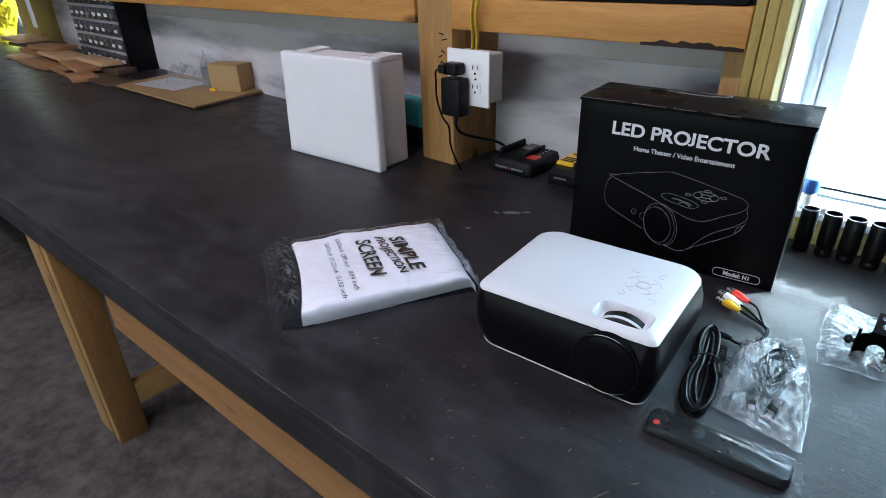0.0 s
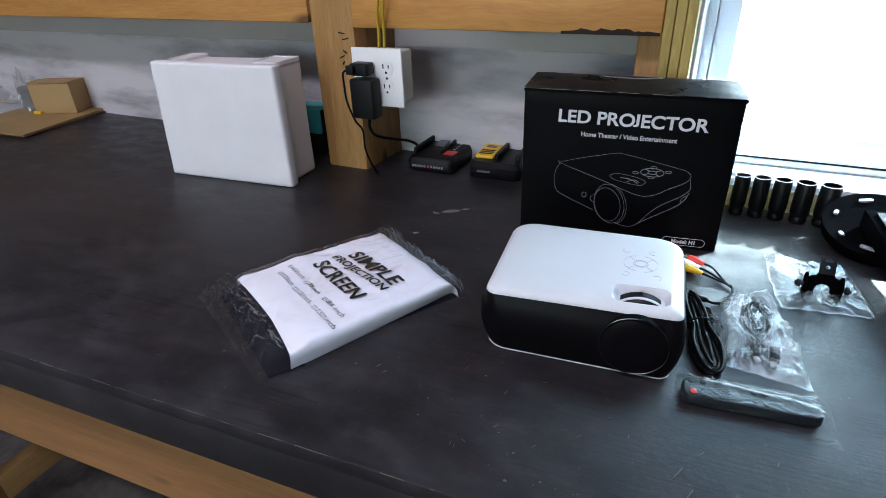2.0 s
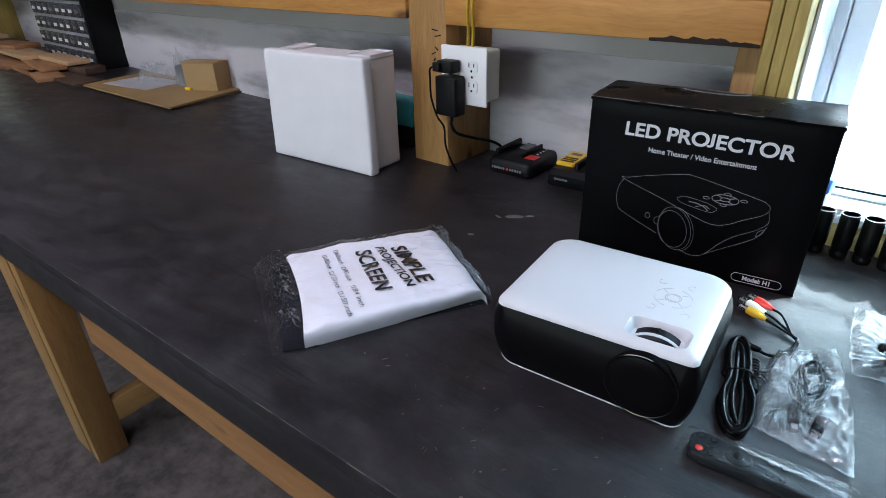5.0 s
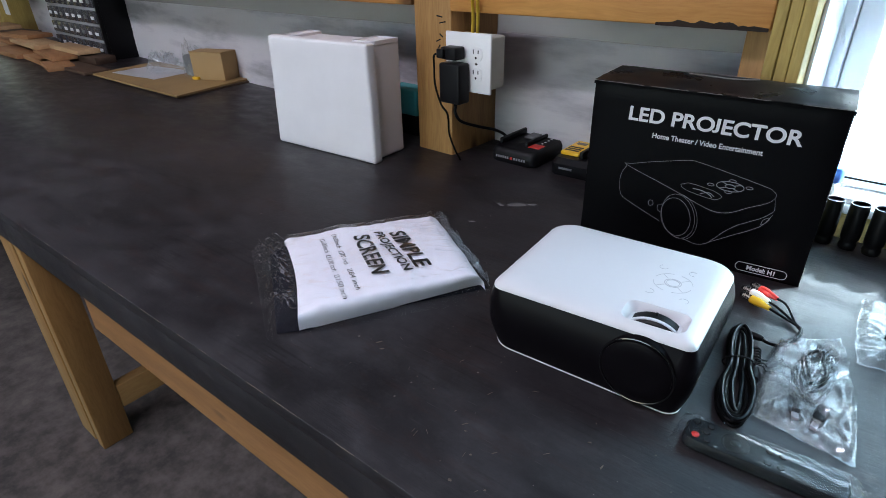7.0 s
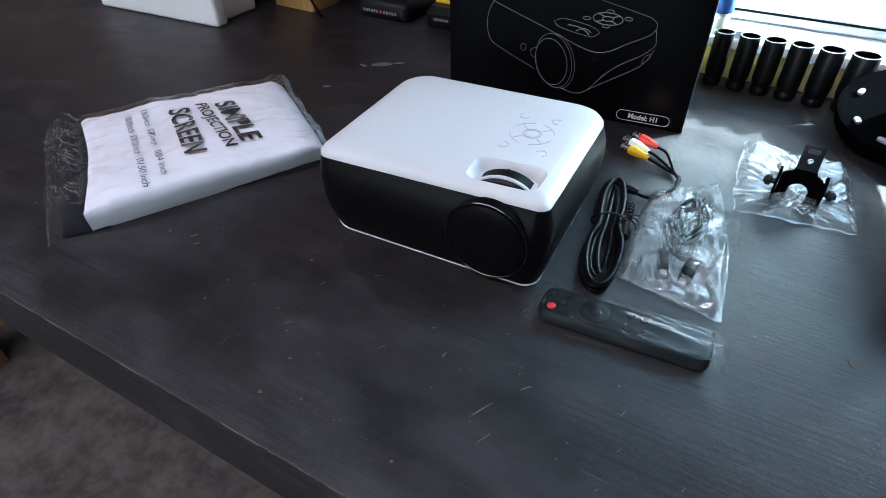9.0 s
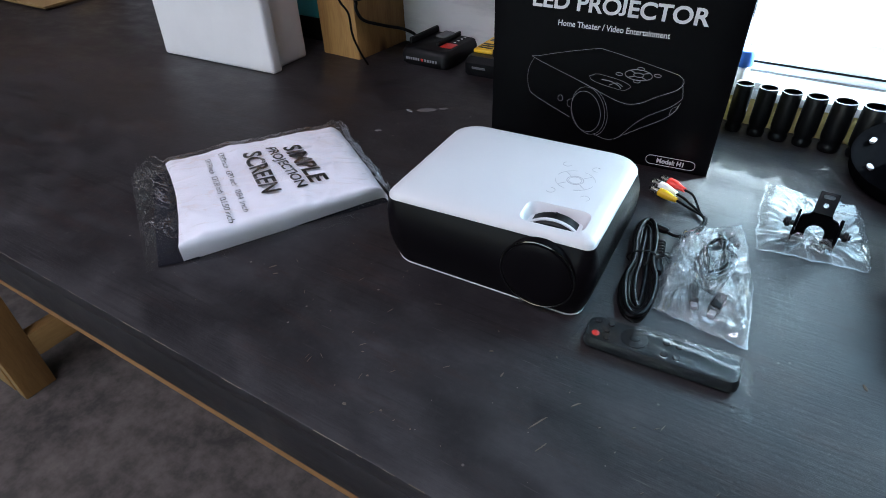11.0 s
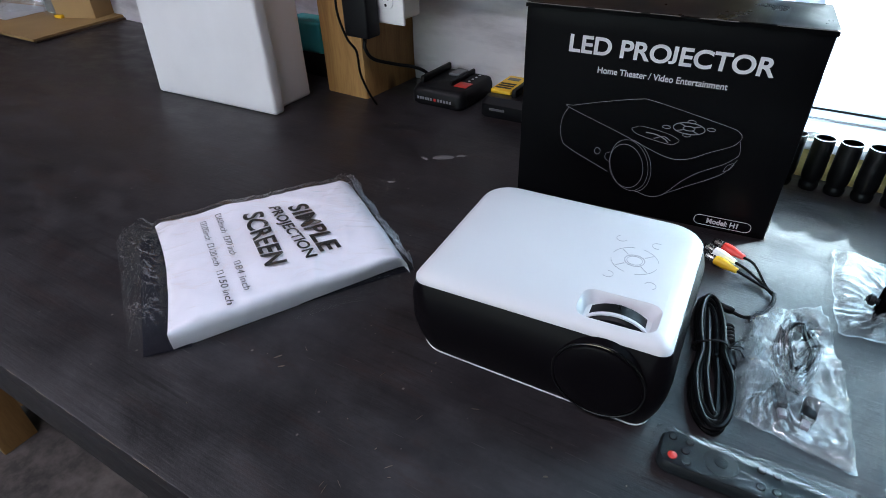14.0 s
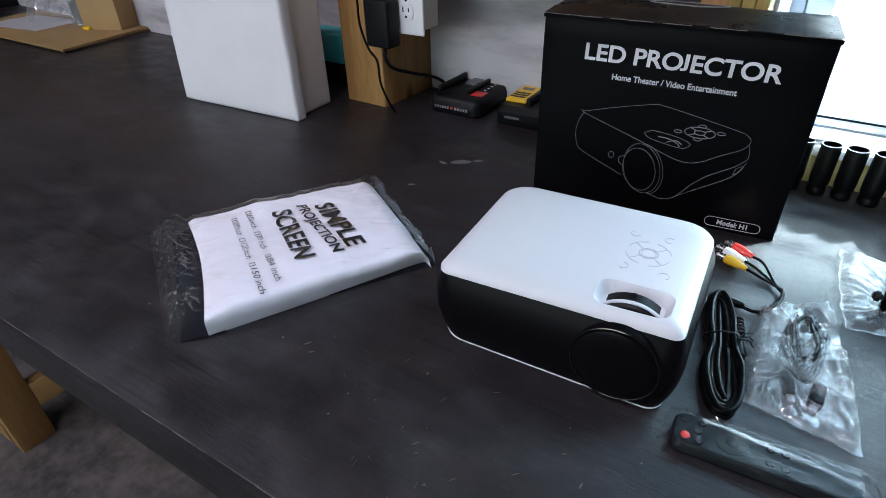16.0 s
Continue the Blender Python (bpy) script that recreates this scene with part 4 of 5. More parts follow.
part("cord", tube(smooth_path([(-0.022, -0.034, 0.0), (-0.031, -0.036, -0.006), (-0.033, -0.034, -0.026), (-0.026, -0.040, -0.060), (-0.012, -0.039, -0.097), (-0.002, -0.030, -0.120), (-0.006, -0.022, -0.160), (-0.003, -0.010, -0.195), (0.004, 0.002, -0.2235)]), 0.0021, 6), M_CORD, plug)
adapter = thing("power_adapter", WALL @ pose(-0.469, -0.0145, 1.070), "black wall power adapter with a hanging cord", "adapter")
part("adapter_body", block(-0.027, 0.027, -0.034, 0.0, -0.040, 0.038, 0.005, 3), M_BLACK_PLASTIC, adapter)
part("strain_relief", lathe([(0.004, 0), (0.0028, 0.012)], 12, pose(0.004, -0.018, -0.039, 180, 0, 0)), M_CORD, adapter)
part("cord", tube(smooth_path([(0.004, -0.018, -0.048), (0.005, -0.020, -0.060), (0.014, -0.012, -0.078), (0.030, 0.025, -0.094), (0.042, 0.070, -0.110), (0.046, 0.104, -0.132), (0.043, 0.122, -0.1677)]), 0.0031, 8), M_CORD, adapter)
for dx, top_x in ((-0.004, 0.030), (0.008, 0.036)):
    cable = solid("electrical_cable", tube(smooth_path([(dx, 0.008, 0.0), (dx + 0.006, 0.002, 0.03), (dx + 0.016, -0.012, 0.075), (top_x * 0.9 + dx * 0.4, -0.014, 0.14), (top_x + dx * 0.3, -0.008, 0.30), (top_x, -0.006, 0.9), (top_x, 0.002, 1.84)]), 0.0042, 8, flat=0.6), M_YELLOW_CABLE, "yellow sheathed electrical cable running up the wall", "cable", "wall cables", m=WALL @ pose(-0.447, -0.004, 1.160))
teal = thing("tool_case", WALL @ pose(-0.715, 0.055, TOP), "teal plastic tool case behind the foam block", "case")
part("case_body", block(-0.055, 0.050, 0.0, 0.060, 0.0, 0.085, 0.006, 3), M_BLACK_PLASTIC, teal)
part("case_lid", block(-0.056, 0.052, -0.003, 0.058, 0.050, 0.112, 0.006, 3), M_TEAL, teal, "teal lid")
part("case_end", block(0.0525, 0.060, 0.002, 0.055, 0.008, 0.108, 0.003), M_BLACK_PLASTIC, teal)

# ---- battery chargers ----
def bars(parent, x, y, z, w, h, n, mat, m=None):
    """Unreadable small writing as plain bars."""
    gap = w / n
    for i in range(n):
        part("label_bar", block(x + gap * i, x + gap * (i + 0.72), y, y + h, z, z + 0.0006), mat, parent, m=m)


ch = thing("battery_charger", pose(-0.368, 0.022, TOP, 0, 0, -3), "black battery charger with a red badge", "charger", "chargers by the post")
part("charger_body", loft([[(x, y + 0.075, z) for x, y in rounded_rect(w, d, (0.016,) * 4, 6)] for z, w, d in ((0, 0.106, 0.146), (0.004, 0.112, 0.152), (0.022, 0.112, 0.152), (0.031, 0.104, 0.140), (0.033, 0.096, 0.130))]), M_BLACK_PLASTIC, ch)
part("battery_rail", block(-0.046, -0.038, 0.020, 0.130, 0.033, 0.046, 0.003), M_BLACK_PLASTIC, ch)
part("battery_rail", block(0.012, 0.018, 0.030, 0.130, 0.033, 0.042, 0.002), M_BLACK_PLASTIC, ch)
part("end_stop", block(-0.046, 0.046, 0.128, 0.140, 0.030, 0.050, 0.004), M_BLACK_PLASTIC, ch)
part("contact_block", block(-0.022, 0.002, 0.080, 0.118, 0.033, 0.038, 0.002), M_GREY_PLASTIC, ch)
part("red_badge", block(0.020, 0.046, 0.030, 0.056, 0.0325, 0.0345, 0.0008), M_RED, ch, "red badge")
for i in range(5):
    part("indicator", block(0.030, 0.034, 0.066 + 0.013 * i, 0.069 + 0.013 * i, 0.0325, 0.034), M_PRINT, ch)
part("pale_label", block(0.024, 0.044, 0.128, 0.140, 0.050, 0.0508), M_PRINT, ch)
for x, w, mt in [(-0.040 + 0.0056 * k, 0.0036, M_LINE) for k in range(6)] + [(-0.0045, 0.005, M_RED)] + [(0.004 + 0.0062 * k, 0.0040, M_LINE) for k in range(5)]:
    part("label_bar", block(x, x + w, -0.0014, -0.0006, 0.0105, 0.0155), mt, ch)
ch2 = thing("battery_charger", pose(-0.222, 0.018, TOP, 0, 0, -1), "black and yellow battery charger partly behind the carton", "charger", "chargers by the post")
part("charger_body", loft([[(x, y + 0.070, z) for x, y in rounded_rect(w, d, (0.012,) * 4, 6)] for z, w, d in ((0, 0.108, 0.136), (0.004, 0.112, 0.140), (0.024, 0.112, 0.140), (0.034, 0.100, 0.120))]), M_BLACK_PLASTIC, ch2)
part("yellow_panel", block(-0.050, -0.010, 0.030, 0.118, 0.033, 0.041, 0.003), M_YELLOW, ch2, "yellow top panel")
for i in range(3):
    part("label_bar", block(-0.045, -0.016, 0.040 + 0.011 * i, 0.046 + 0.011 * i, 0.041, 0.0416), M_BLACK_PLASTIC, ch2)
part("label_bar", block(-0.042, -0.020, 0.085, 0.098, 0.041, 0.0416), M_GREY_PLASTIC, ch2)
part("battery_rail", block(-0.004, 0.004, 0.02, 0.125, 0.033, 0.048, 0.002), M_BLACK_PLASTIC, ch2)
part("battery_rail", block(0.040, 0.050, 0.02, 0.125, 0.033, 0.048, 0.002), M_BLACK_PLASTIC, ch2)
part("label_bar", block(-0.036, -0.008, -0.0012, -0.0004, 0.014, 0.018), M_GREY_PLASTIC, ch2)

# ---- sockets along the sill ----
def impact_socket(r):
    so = thing("impact_socket", pose(0, 0, 0), "black deep impact socket standing on the bench", "socket", "row of sockets")
    prof = [(r * 0.72, 0.0), (r * 0.86, 0.0), (r * 0.93, 0.003), (r * 0.93, 0.008), (r * 0.86, 0.010), (r * 0.86, 0.013), (r * 0.95, 0.015), (r, 0.022), (r, 0.0690), (r * 0.97, 0.0705), (r * 0.88, 0.0705), (r * 0.84, 0.068)]
    body = part("socket_body", lathe(prof, 28), M_SOCKET, so)
    hexagon = [[(r * 0.84 * k * math.cos(math.pi * i / 3), r * 0.84 * k * math.sin(math.pi * i / 3), z) for i in range(6)] for k, z in ((1, 0.0695), (0.94, 0.0660), (0.94, 0.058))]
    part("hex_bore", loft(hexagon), M_BLACK_PLASTIC, so)
    part("worn_rim", lathe([(r * 0.885, 0.0703), (r * 0.895, 0.0709), (r * 0.965, 0.0709), (r * 0.975, 0.0703)], 28), M_SOCKET_RIM, so, "bright worn rim")
    return so


row = [(0.171, 0.0115), (0.2015, 0.012), (0.2325, 0.0125), (0.262, 0.013), (0.293, 0.0135), (0.326, 0.0143), (0.361, 0.0155)]
first = None
for x, r in row:
    m = pose(x, -0.023 - 0.10 * (x - 0.29), TOP, 0, 0, 31 * x * 100)
    if first is None:
        first = impact_socket(0.0135)
        base = first
    if x == row[0][0]:
        base.matrix_basis = m @ Matrix.Diagonal((r / 0.0135, r / 0.0135, 1, 1))
    else:
        made = copy_thing(base, m)
        made.scale = (r / 0.0135, r / 0.0135, 1.0)

blob = thing("glue_bottle", WALL @ pose(0.184, 0.091, 0.9545), "small white bottle with a blue cap on the window sill", "bottle")
part("bottle", lathe([(0.0100, 0.0), (0.0110, 0.002), (0.0110, 0.024), (0.0060, 0.029)], 20), M_WHITE_PLASTIC, blob)
part("cap", lathe([(0.0120, 0.0285), (0.0130, 0.030), (0.0130, 0.048), (0.0110, 0.051)], 20), M_BLUE, blob, "blue cap")
solid("foam_scrap", block(-0.018, 0.018, -0.012, 0.012, 0, 0.010, 0.003), M_FOAM, "scrap of white foam on the window sill", "foam scrap", m=WALL @ pose(0.205, 0.094, 0.9545, 0, 0, 12))

# ---- signal cable with three plugs ----
rca = thing("signal_cable", pose(0, 0, TOP), "short black cable with red, white and yellow plugs", "cable")


def rca_plug(x, y, z, turn, mat, label):
    m = pose(x, y, z, 0, 0, turn) @ pose(0, 0, 0, 0, 90, 0)
    p = part("plug", lathe([(0.0030, 0.0), (0.0052, 0.001), (0.0055, 0.008), (0.0050, 0.013), (0.0036, 0.020), (0.0030, 0.026)], 18), mat, rca, label, m=m)
    part("plug_shell", lathe([(0.0042, -0.010), (0.0044, -0.009), (0.0044, 0.0), (0.0030, 0.0005)], 18), M_METAL, p, "bright metal shell")
    part("plug_tip", lathe([(0.0030, -0.0135), (0.0036, -0.0125), (0.0036, -0.0100), (0.0024, -0.0098)], 14), M_BLACK_PLASTIC, p)
    return p


rca_plug(0.1540, -0.2280, 0.0075, -32, M_RED, "red plug")
rca_plug(0.1465, -0.2425, 0.0075, -30, M_WHITE_PLASTIC, "white plug")
rca_plug(0.1490, -0.2595, 0.0075, -26, M_YELLOW, "yellow plug")
for i, (sx, sy, sz) in enumerate(((0.176, -0.2415, 0.0075), (0.169, -0.2555, 0.0075), (0.1725, -0.271, 0.0075))):
    part("lead", tube(smooth_path([(sx, sy, sz), (sx + 0.012, sy - 0.007 + 0.001 * i, 0.006), (0.203 + 0.002 * i, -0.283 - 0.002 * i, 0.004), (0.211 - 0.001 * i, -0.297, 0.004 + 0.002 * i), (0.207, -0.316, 0.003 + 0.0015 * i), (0.196, -0.335, 0.003)]), 0.0015, 7), M_CORD, rca)
part("jack_lead", tube(smooth_path([(0.196, -0.335, 0.003), (0.186, -0.341, 0.004), (0.176, -0.339, 0.005)]), 0.0020, 7), M_CORD, rca)
part("jack_sleeve", lathe([(0.0028, 0), (0.0042, 0.004), (0.0044, 0.016), (0.0034, 0.018)], 16, pose(0.178, -0.339, 0.006, 0, 90, 172)), M_CORD, rca)
part("jack_pin", lathe([(0.0017, 0), (0.0017, 0.010), (0.0010, 0.012)], 12, pose(0.160, -0.3365, 0.006, 0, 90, 172)), M_METAL, rca)

# ---- coiled power cord ----
cord = thing("power_cable", pose(0.1665, -0.413, TOP, 0, 0, 9), "black power cord coiled and tied in a bundle", "cord")
random.seed(4)
loops = []
for k in range(9):
    w, l, h = 0.0160 - 0.0036 * (k % 4) + 0.0010 * random.random(), 0.083 - 0.0055 * (k % 4), 0.0030 + 0.0044 * (k // 4) + 0.0006 * (k % 2)
    ox = 0.003 * (random.random() - 0.5)
    pts = []
    for i in range(20):
        a = 2 * math.pi * i / 20
        y = l * math.sin(a)
        pinch = 0.50 + 0.50 * abs(math.sin(a)) ** 1.2
        wide = 1.35 if y < 0 else 0.95
        pts.append((ox + w * math.cos(a) * pinch * wide + 0.001 * math.sin(3 * a + k), y, h + 0.0012 * math.sin(2 * a + k)))
    part("cord_loop", tube(smooth_path(pts, 4, True), 0.0024, 8, True), M_CORD, cord)
part("tie", tube([(0.0155 * math.cos(a), 0.006 + 0.002 * math.sin(2 * a), 0.0100 + 0.0105 * math.sin(a)) for a in [2 * math.pi * i / 24 for i in range(24)]], 0.0011, 6, True), M_BLACK_PLASTIC, cord, "twisted wire tie")
for a in (20, 60, -15):
    part("tie_end", tube([(0.012, 0.006, 0.016), (0.018 + 0.004 * math.cos(radians(a)), 0.006 + 0.010 * math.sin(radians(a)), 0.017), (0.026, 0.006 + 0.018 * math.sin(radians(a)), 0.012)], 0.0007, 5), M_BLACK_PLASTIC, cord)
part("plug_end", lathe([(0.0045, 0), (0.0062, 0.004), (0.0065, 0.020), (0.0045, 0.026), (0.0035, 0.040)], 14, pose(0.0155, -0.010, 0.0070, -90, 0, 6)), M_BLACK_PLASTIC, cord, "ribbed plug end")
for i in range(5):
    part("relief_ring", lathe([(0.0040, 0), (0.0050, 0.001), (0.0050, 0.0022), (0.0040, 0.0032)], 12, pose(0.0165, 0.022 + 0.0052 * i, 0.0070, -90, 0, 0)), M_BLACK_PLASTIC, cord)

# ---- crumpled bags ----
def outline_grid(pts, u, v):
    """A point in a closed outline: u runs round it, v from the middle out."""
    n = len(pts)
    k = u * n
    i = int(k) % n
    f = k - int(k)
    a, b = Vector((*pts[i], 0)), Vector((*pts[(i + 1) % n], 0))
    c = sum((Vector((*p, 0)) for p in pts), Vector()) / n
    return c + (a + (b - a) * f - c) * v


def crumpled(pts, height, seed, fine=1.0, nu=64, nv=24, rim=0.0015, lift=0.6):
    """A crumpled film: flat facets between sharp random folds."""
    rnd = random.Random(int(seed * 10))
    jig = [[rnd.uniform(-1, 1) for _ in range(nv + 1)] for _ in range(nu)]

    def at(u, v):
        i, j = int(round(u * nu)) % nu, int(round(v * nv))
        q = max(0.001, v)
        du = jig[i][j] * 0.35 / nu * (0 if j in (0, nv) else 1)
        p = outline_grid(pts, (u + du) % 1.0, q)
        wob = 0.004 * noise.noise((p.x * 60, p.y * 60, seed)) * v
        p = p + Vector((wob, wob * 0.7, 0))
        dome = (1 - v ** 3) * height * (lift + 0.9 * noise.noise((p.x * 22, p.y * 22, seed + 1)) ** 2 + 0.5 * noise.noise((p.x * 30, p.y * 30, seed + 7)))
        wx, wy = p.x + 0.010 * noise.noise((p.x * 40, p.y * 40, seed + 11)), p.y + 0.010 * noise.noise((p.x * 40, p.y * 40, seed + 12))
        edge = 1 - v ** 8
        fold = 0.0
        for a, b, k, amp in ((75, 20, 2, 1.3), (26, 60, 5, 0.9), (120, 45, 8, 0.6)):
            fold += amp * max(0.0, 1 - abs(noise.noise((wx * a * fine + wy * 25, wy * b * fine - wx * 30, seed + k))) * 2.6)
        z = rim + max(0.0, dome) + edge * (0.003 + height * 0.30) * (fold + 0.10 * jig[i][(j * 7 + 3) % (nv + 1)]) * min(1.0, 0.15 + 4 * v)
        return p + Vector((0, 0, z))
    return sheet(at, nu, nv)


def pouch(corners, fold_to, height, seed, nu=90, nv=110, bulge=0.0, reach=1.0):
    """A slack film over lumpy contents: long soft folds that run towards one place, flat at the rim."""
    fx, fy = fold_to

    def at(u, v):
        p = quad([(*c, 0) for c in corners], u, v)
        side = math.sin(math.pi * v)
        p.x += bulge * side * (0.5 - u) * 2 + 0.0035 * noise.noise((u * 3, v * 7, seed + 30)) * (abs(u - 0.5) * 2) ** 2
        p.y += 0.004 * noise.noise((u * 7, v * 3, seed + 31)) * (abs(v - 0.5) * 2) ** 2
        rim = min(1.0, min(u, 1 - u) / 0.10, min(v, 1 - v) / 0.07)
        rim = rim * rim * (3 - 2 * rim)
        ang = math.atan2(p.y - fy, p.x - fx) + 0.30 * noise.noise((p.x * 30, p.y * 30, seed + 3))
        far = math.hypot(p.x - fx, p.y - fy)
        body = (0.55 + 0.45 * noise.noise((p.x * 26, p.y * 26, seed + 1)) + 0.30 * noise.noise((p.x * 55, p.y * 55, seed + 2))) * math.exp(-((v - 0.62) / 0.42) ** 2 * reach)
        fold = 0.0
        for k, wide, amp in ((2.6, 12.0, 1.2), (5.0, 20.0, 0.65), (11.0, 40.0, 0.16)):
            fold += amp * max(0.0, 1 - 2.6 * abs(noise.noise((ang * k, far * wide, seed + k)))) ** 1.4
        return p + Vector((0, 0, 0.0015 + rim * height * (max(0.0, body) + 0.42 * fold) + 0.0015 * fold * (1 - rim) * 0.5))
    return sheet(at, nu, nv)


bag_a = thing("accessory_bag", pose(0, 0, TOP), "crumpled clear plastic bag with a cable and plugs inside", "plastic bag")
A = [(0.192, -0.468), (0.277, -0.484), (0.252, -0.300), (0.190, -0.334)]
for i, (x, y, w, l, t) in enumerate(((0.238, -0.330, 0.010, 0.012, 20), (0.230, -0.362, 0.009, 0.012, -30), (0.222, -0.436, 0.0045, 0.012, 12), (0.244, -0.440, 0.0055, 0.012, -8))):
    part("inner_plug", block(-w, w, -l, l, 0.002, 0.013, 0.003), M_BLACK_PLASTIC, bag_a, "black plug inside the bag", m=pose(x, y, 0, 0, 0, t))
    part("plug_pin", block(-0.003, 0.003, -l - 0.008, -l, 0.004, 0.008, 0.0008), M_GREY_STRIP, bag_a, m=pose(x, y, 0, 0, 0, t))
for k in range(4):
    ring = [(0.232 + (0.017 - 0.003 * k) * math.cos(a) + 0.002 * math.sin(3 * a + k), -0.372 + (0.050 - 0.006 * k) * math.sin(a), 0.005 + 0.003 * k + 0.002 * math.sin(2 * a + k)) for a in [2 * math.pi * i / 14 for i in range(14)]]
    part("inner_cable", tube(smooth_path(ring, 5, True), 0.0021, 7, True), M_CORD, bag_a, "coiled black cable")
part("bag_film", pouch(A, (0.226, -0.425), 0.022, 3.0, bulge=-0.006), M_FILM_MILKY, bag_a, "crumpled clear film", smooth=70)
part("bag_film_under", pouch(A, (0.240, -0.340), 0.012, 9.0, 60, 70, bulge=-0.004), M_FILM_MILKY, bag_a, smooth=70)

bag_b = thing("hardware_bag", pose(0, 0, TOP), "opened clear plastic bag with screws on the bench", "plastic bag")
B = [(0.266, -0.322), (0.371, -0.314), (0.362, -0.186), (0.264, -0.166)]
part("bag_film", pouch(B, (0.318, -0.278), 0.0085, 21.0, 110, 110, bulge=-0.004, reach=0.5), M_FILM_MILKY, bag_b, "crumpled clear film", smooth=70)
random.seed(9)
for i in range(7):
    x, y = 0.314 + 0.022 * random.random(), -0.298 + 0.020 * random.random()
    part("screw", lathe([(0.0026, 0), (0.0026, 0.0014), (0.0012, 0.0016), (0.0012, 0.012)], 8, pose(x, y, 0.004, 90, 0, 360 * random.random())), M_METAL, bag_b)

# ---- angle bracket ----
br = thing("tilt_bracket", pose(0.3170, -0.276, TOP, 0, 0, -6), "black steel tilt bracket standing on the bag", "bracket")
face = [(-0.0185, 0.002), (-0.0185, 0.026), (-0.0165, 0.030), (-0.0105, 0.0325), (-0.0095, 0.036), (0.0095, 0.036), (0.0105, 0.0325), (0.0165, 0.030), (0.0185, 0.026), (0.0185, 0.002), (0.0085, 0.002)]
face += [(0.0090 * math.cos(radians(a)), 0.0125 + 0.0090 * math.sin(radians(a))) for a in range(0, 181, 20)] + [(-0.0085, 0.002)]
part("yoke", loft([[(x, y, z) for x, z in face] for y in (-0.0030, 0.0)]), M_STEEL_BLACK, br, "bent steel yoke with an arched opening", smooth=30)
for sx in (-1, 1):
    cheek = [(-0.012, 0.001), (0.012, 0.001), (0.0125, 0.020)] + [(0.0125 * math.cos(radians(a)), 0.020 + 0.0125 * math.sin(radians(a))) for a in range(20, 161, 20)] + [(-0.0125, 0.020)]
    part("side_leg", loft([[(x, y, z) for y, z in cheek] for x in (sx * 0.0188, sx * 0.0213)]), M_STEEL_BLACK, br, smooth=30)
    part("wing_bolt", lathe([(0.0030, 0), (0.0030, 0.003), (0.0056, 0.004), (0.0056, 0.008), (0.0034, 0.009), (0.0030, 0.0105)], 12, pose(sx * 0.0214, -0.001, 0.0165, 0, 90 * sx, 0)), M_BLACK_PLASTIC, br)
tab = part("tab", block(-0.0093, 0.0093, 0.0, 0.0022, 0.0, 0.024, 0.0008), M_SLATE, br, "flat tab with two holes", m=pose(0, -0.0026, 0.0362, -32, 0, 0))
cut(tab, loft([[(x, y, z + 0.0185) for x, z in rounded_rect(0.0105, 0.0042, (0.0020,) * 4, 4)] for y in (-0.002, 0.005)]), lathe([(0.0026, -0.003), (0.0026, 0.005)], 14, pose(0, 0.002, 0.0095, 90, 0, 0)))

# ---- remote control in its sleeve ----
rem = thing("remote_control", pose(0.2105, -0.529, TOP, 0, 0, 2.0), "dark slate remote control with a red button in a clear sleeve", "remote control")
part("remote_body", loft([[(x, y, z) for x, y in rounded_rect(w, d, (0.009,) * 4, 6)] for z, w, d in ((0.0015, 0.122, 0.026), (0.004, 0.128, 0.032), (0.0105, 0.128, 0.033), (0.0140, 0.125, 0.029), (0.0146, 0.120, 0.024))]), M_SLATE, rem)


def button(x, y, r, mat, name="button", label=""):
    b = part(name, lathe([(r, 0.0143), (r, 0.0153), (r * 0.8, 0.0158)], 16, Matrix.Translation((x, y, 0))), mat, rem, label)
    return b


button(-0.054, -0.0080, 0.0034, M_RED, "power_button", "red power button")
for x, y in ((-0.056, 0.0085), (-0.044, 0.0085), (-0.046, -0.0005), (-0.044, -0.0095), (0.004, -0.0075), (0.014, -0.0075), (0.004, 0.0065), (0.014, 0.0065)):
    button(x, y, 0.0030, M_BLACK_PLASTIC)
part("direction_pad", lathe([(0.0115, 0.0143), (0.0115, 0.0150), (0.0105, 0.0154)], 32, Matrix.Translation((-0.022, 0.0, 0))), M_BLACK_PLASTIC, rem)
part("direction_ring", lathe([(0.0045, 0.0152), (0.0045, 0.0158), (0.0040, 0.0161)], 20, Matrix.Translation((-0.022, 0.0, 0))), M_SLATE, rem)
RS = [(-0.074, -0.026), (-0.040, -0.0225), (0.0, -0.025), (0.040, -0.033), (0.078, -0.038), (0.073, -0.010), (0.076, 0.012), (0.066, 0.0195), (0.02, 0.0205), (-0.03, 0.021), (-0.068, 0.023), (-0.071, 0.0)]


def sleeve(u, v):
    p = outline_grid(RS, u % 1.0, max(0.001, v))
    inside = max(abs(p.x) / 0.066, abs(p.y) / 0.0175)
    k = 1.0 if inside < 0.86 else max(0.0, 1 - (inside - 0.86) / 0.5)
    k = k * k * (3 - 2 * k)
    cr = max(0.0, 1 - 3.5 * abs(noise.noise((p.x * 60, p.y * 150, 4)))) ** 1.5 * 0.0050 * (1.0 if inside > 0.92 else 0.10)
    cr += 0.0016 * max(0.0, 1 - abs(p.y - 0.004 + 0.12 * p.x + 0.002 * noise.noise((p.x * 50, 0, 6))) / 0.006)
    return p + Vector((0, 0, 0.0010 + 0.0156 * k + cr * (1 - v ** 8)))


part("sleeve_film", sheet(sleeve, 170, 56), M_SLEEVE, rem, "clear plastic sleeve", smooth=45)

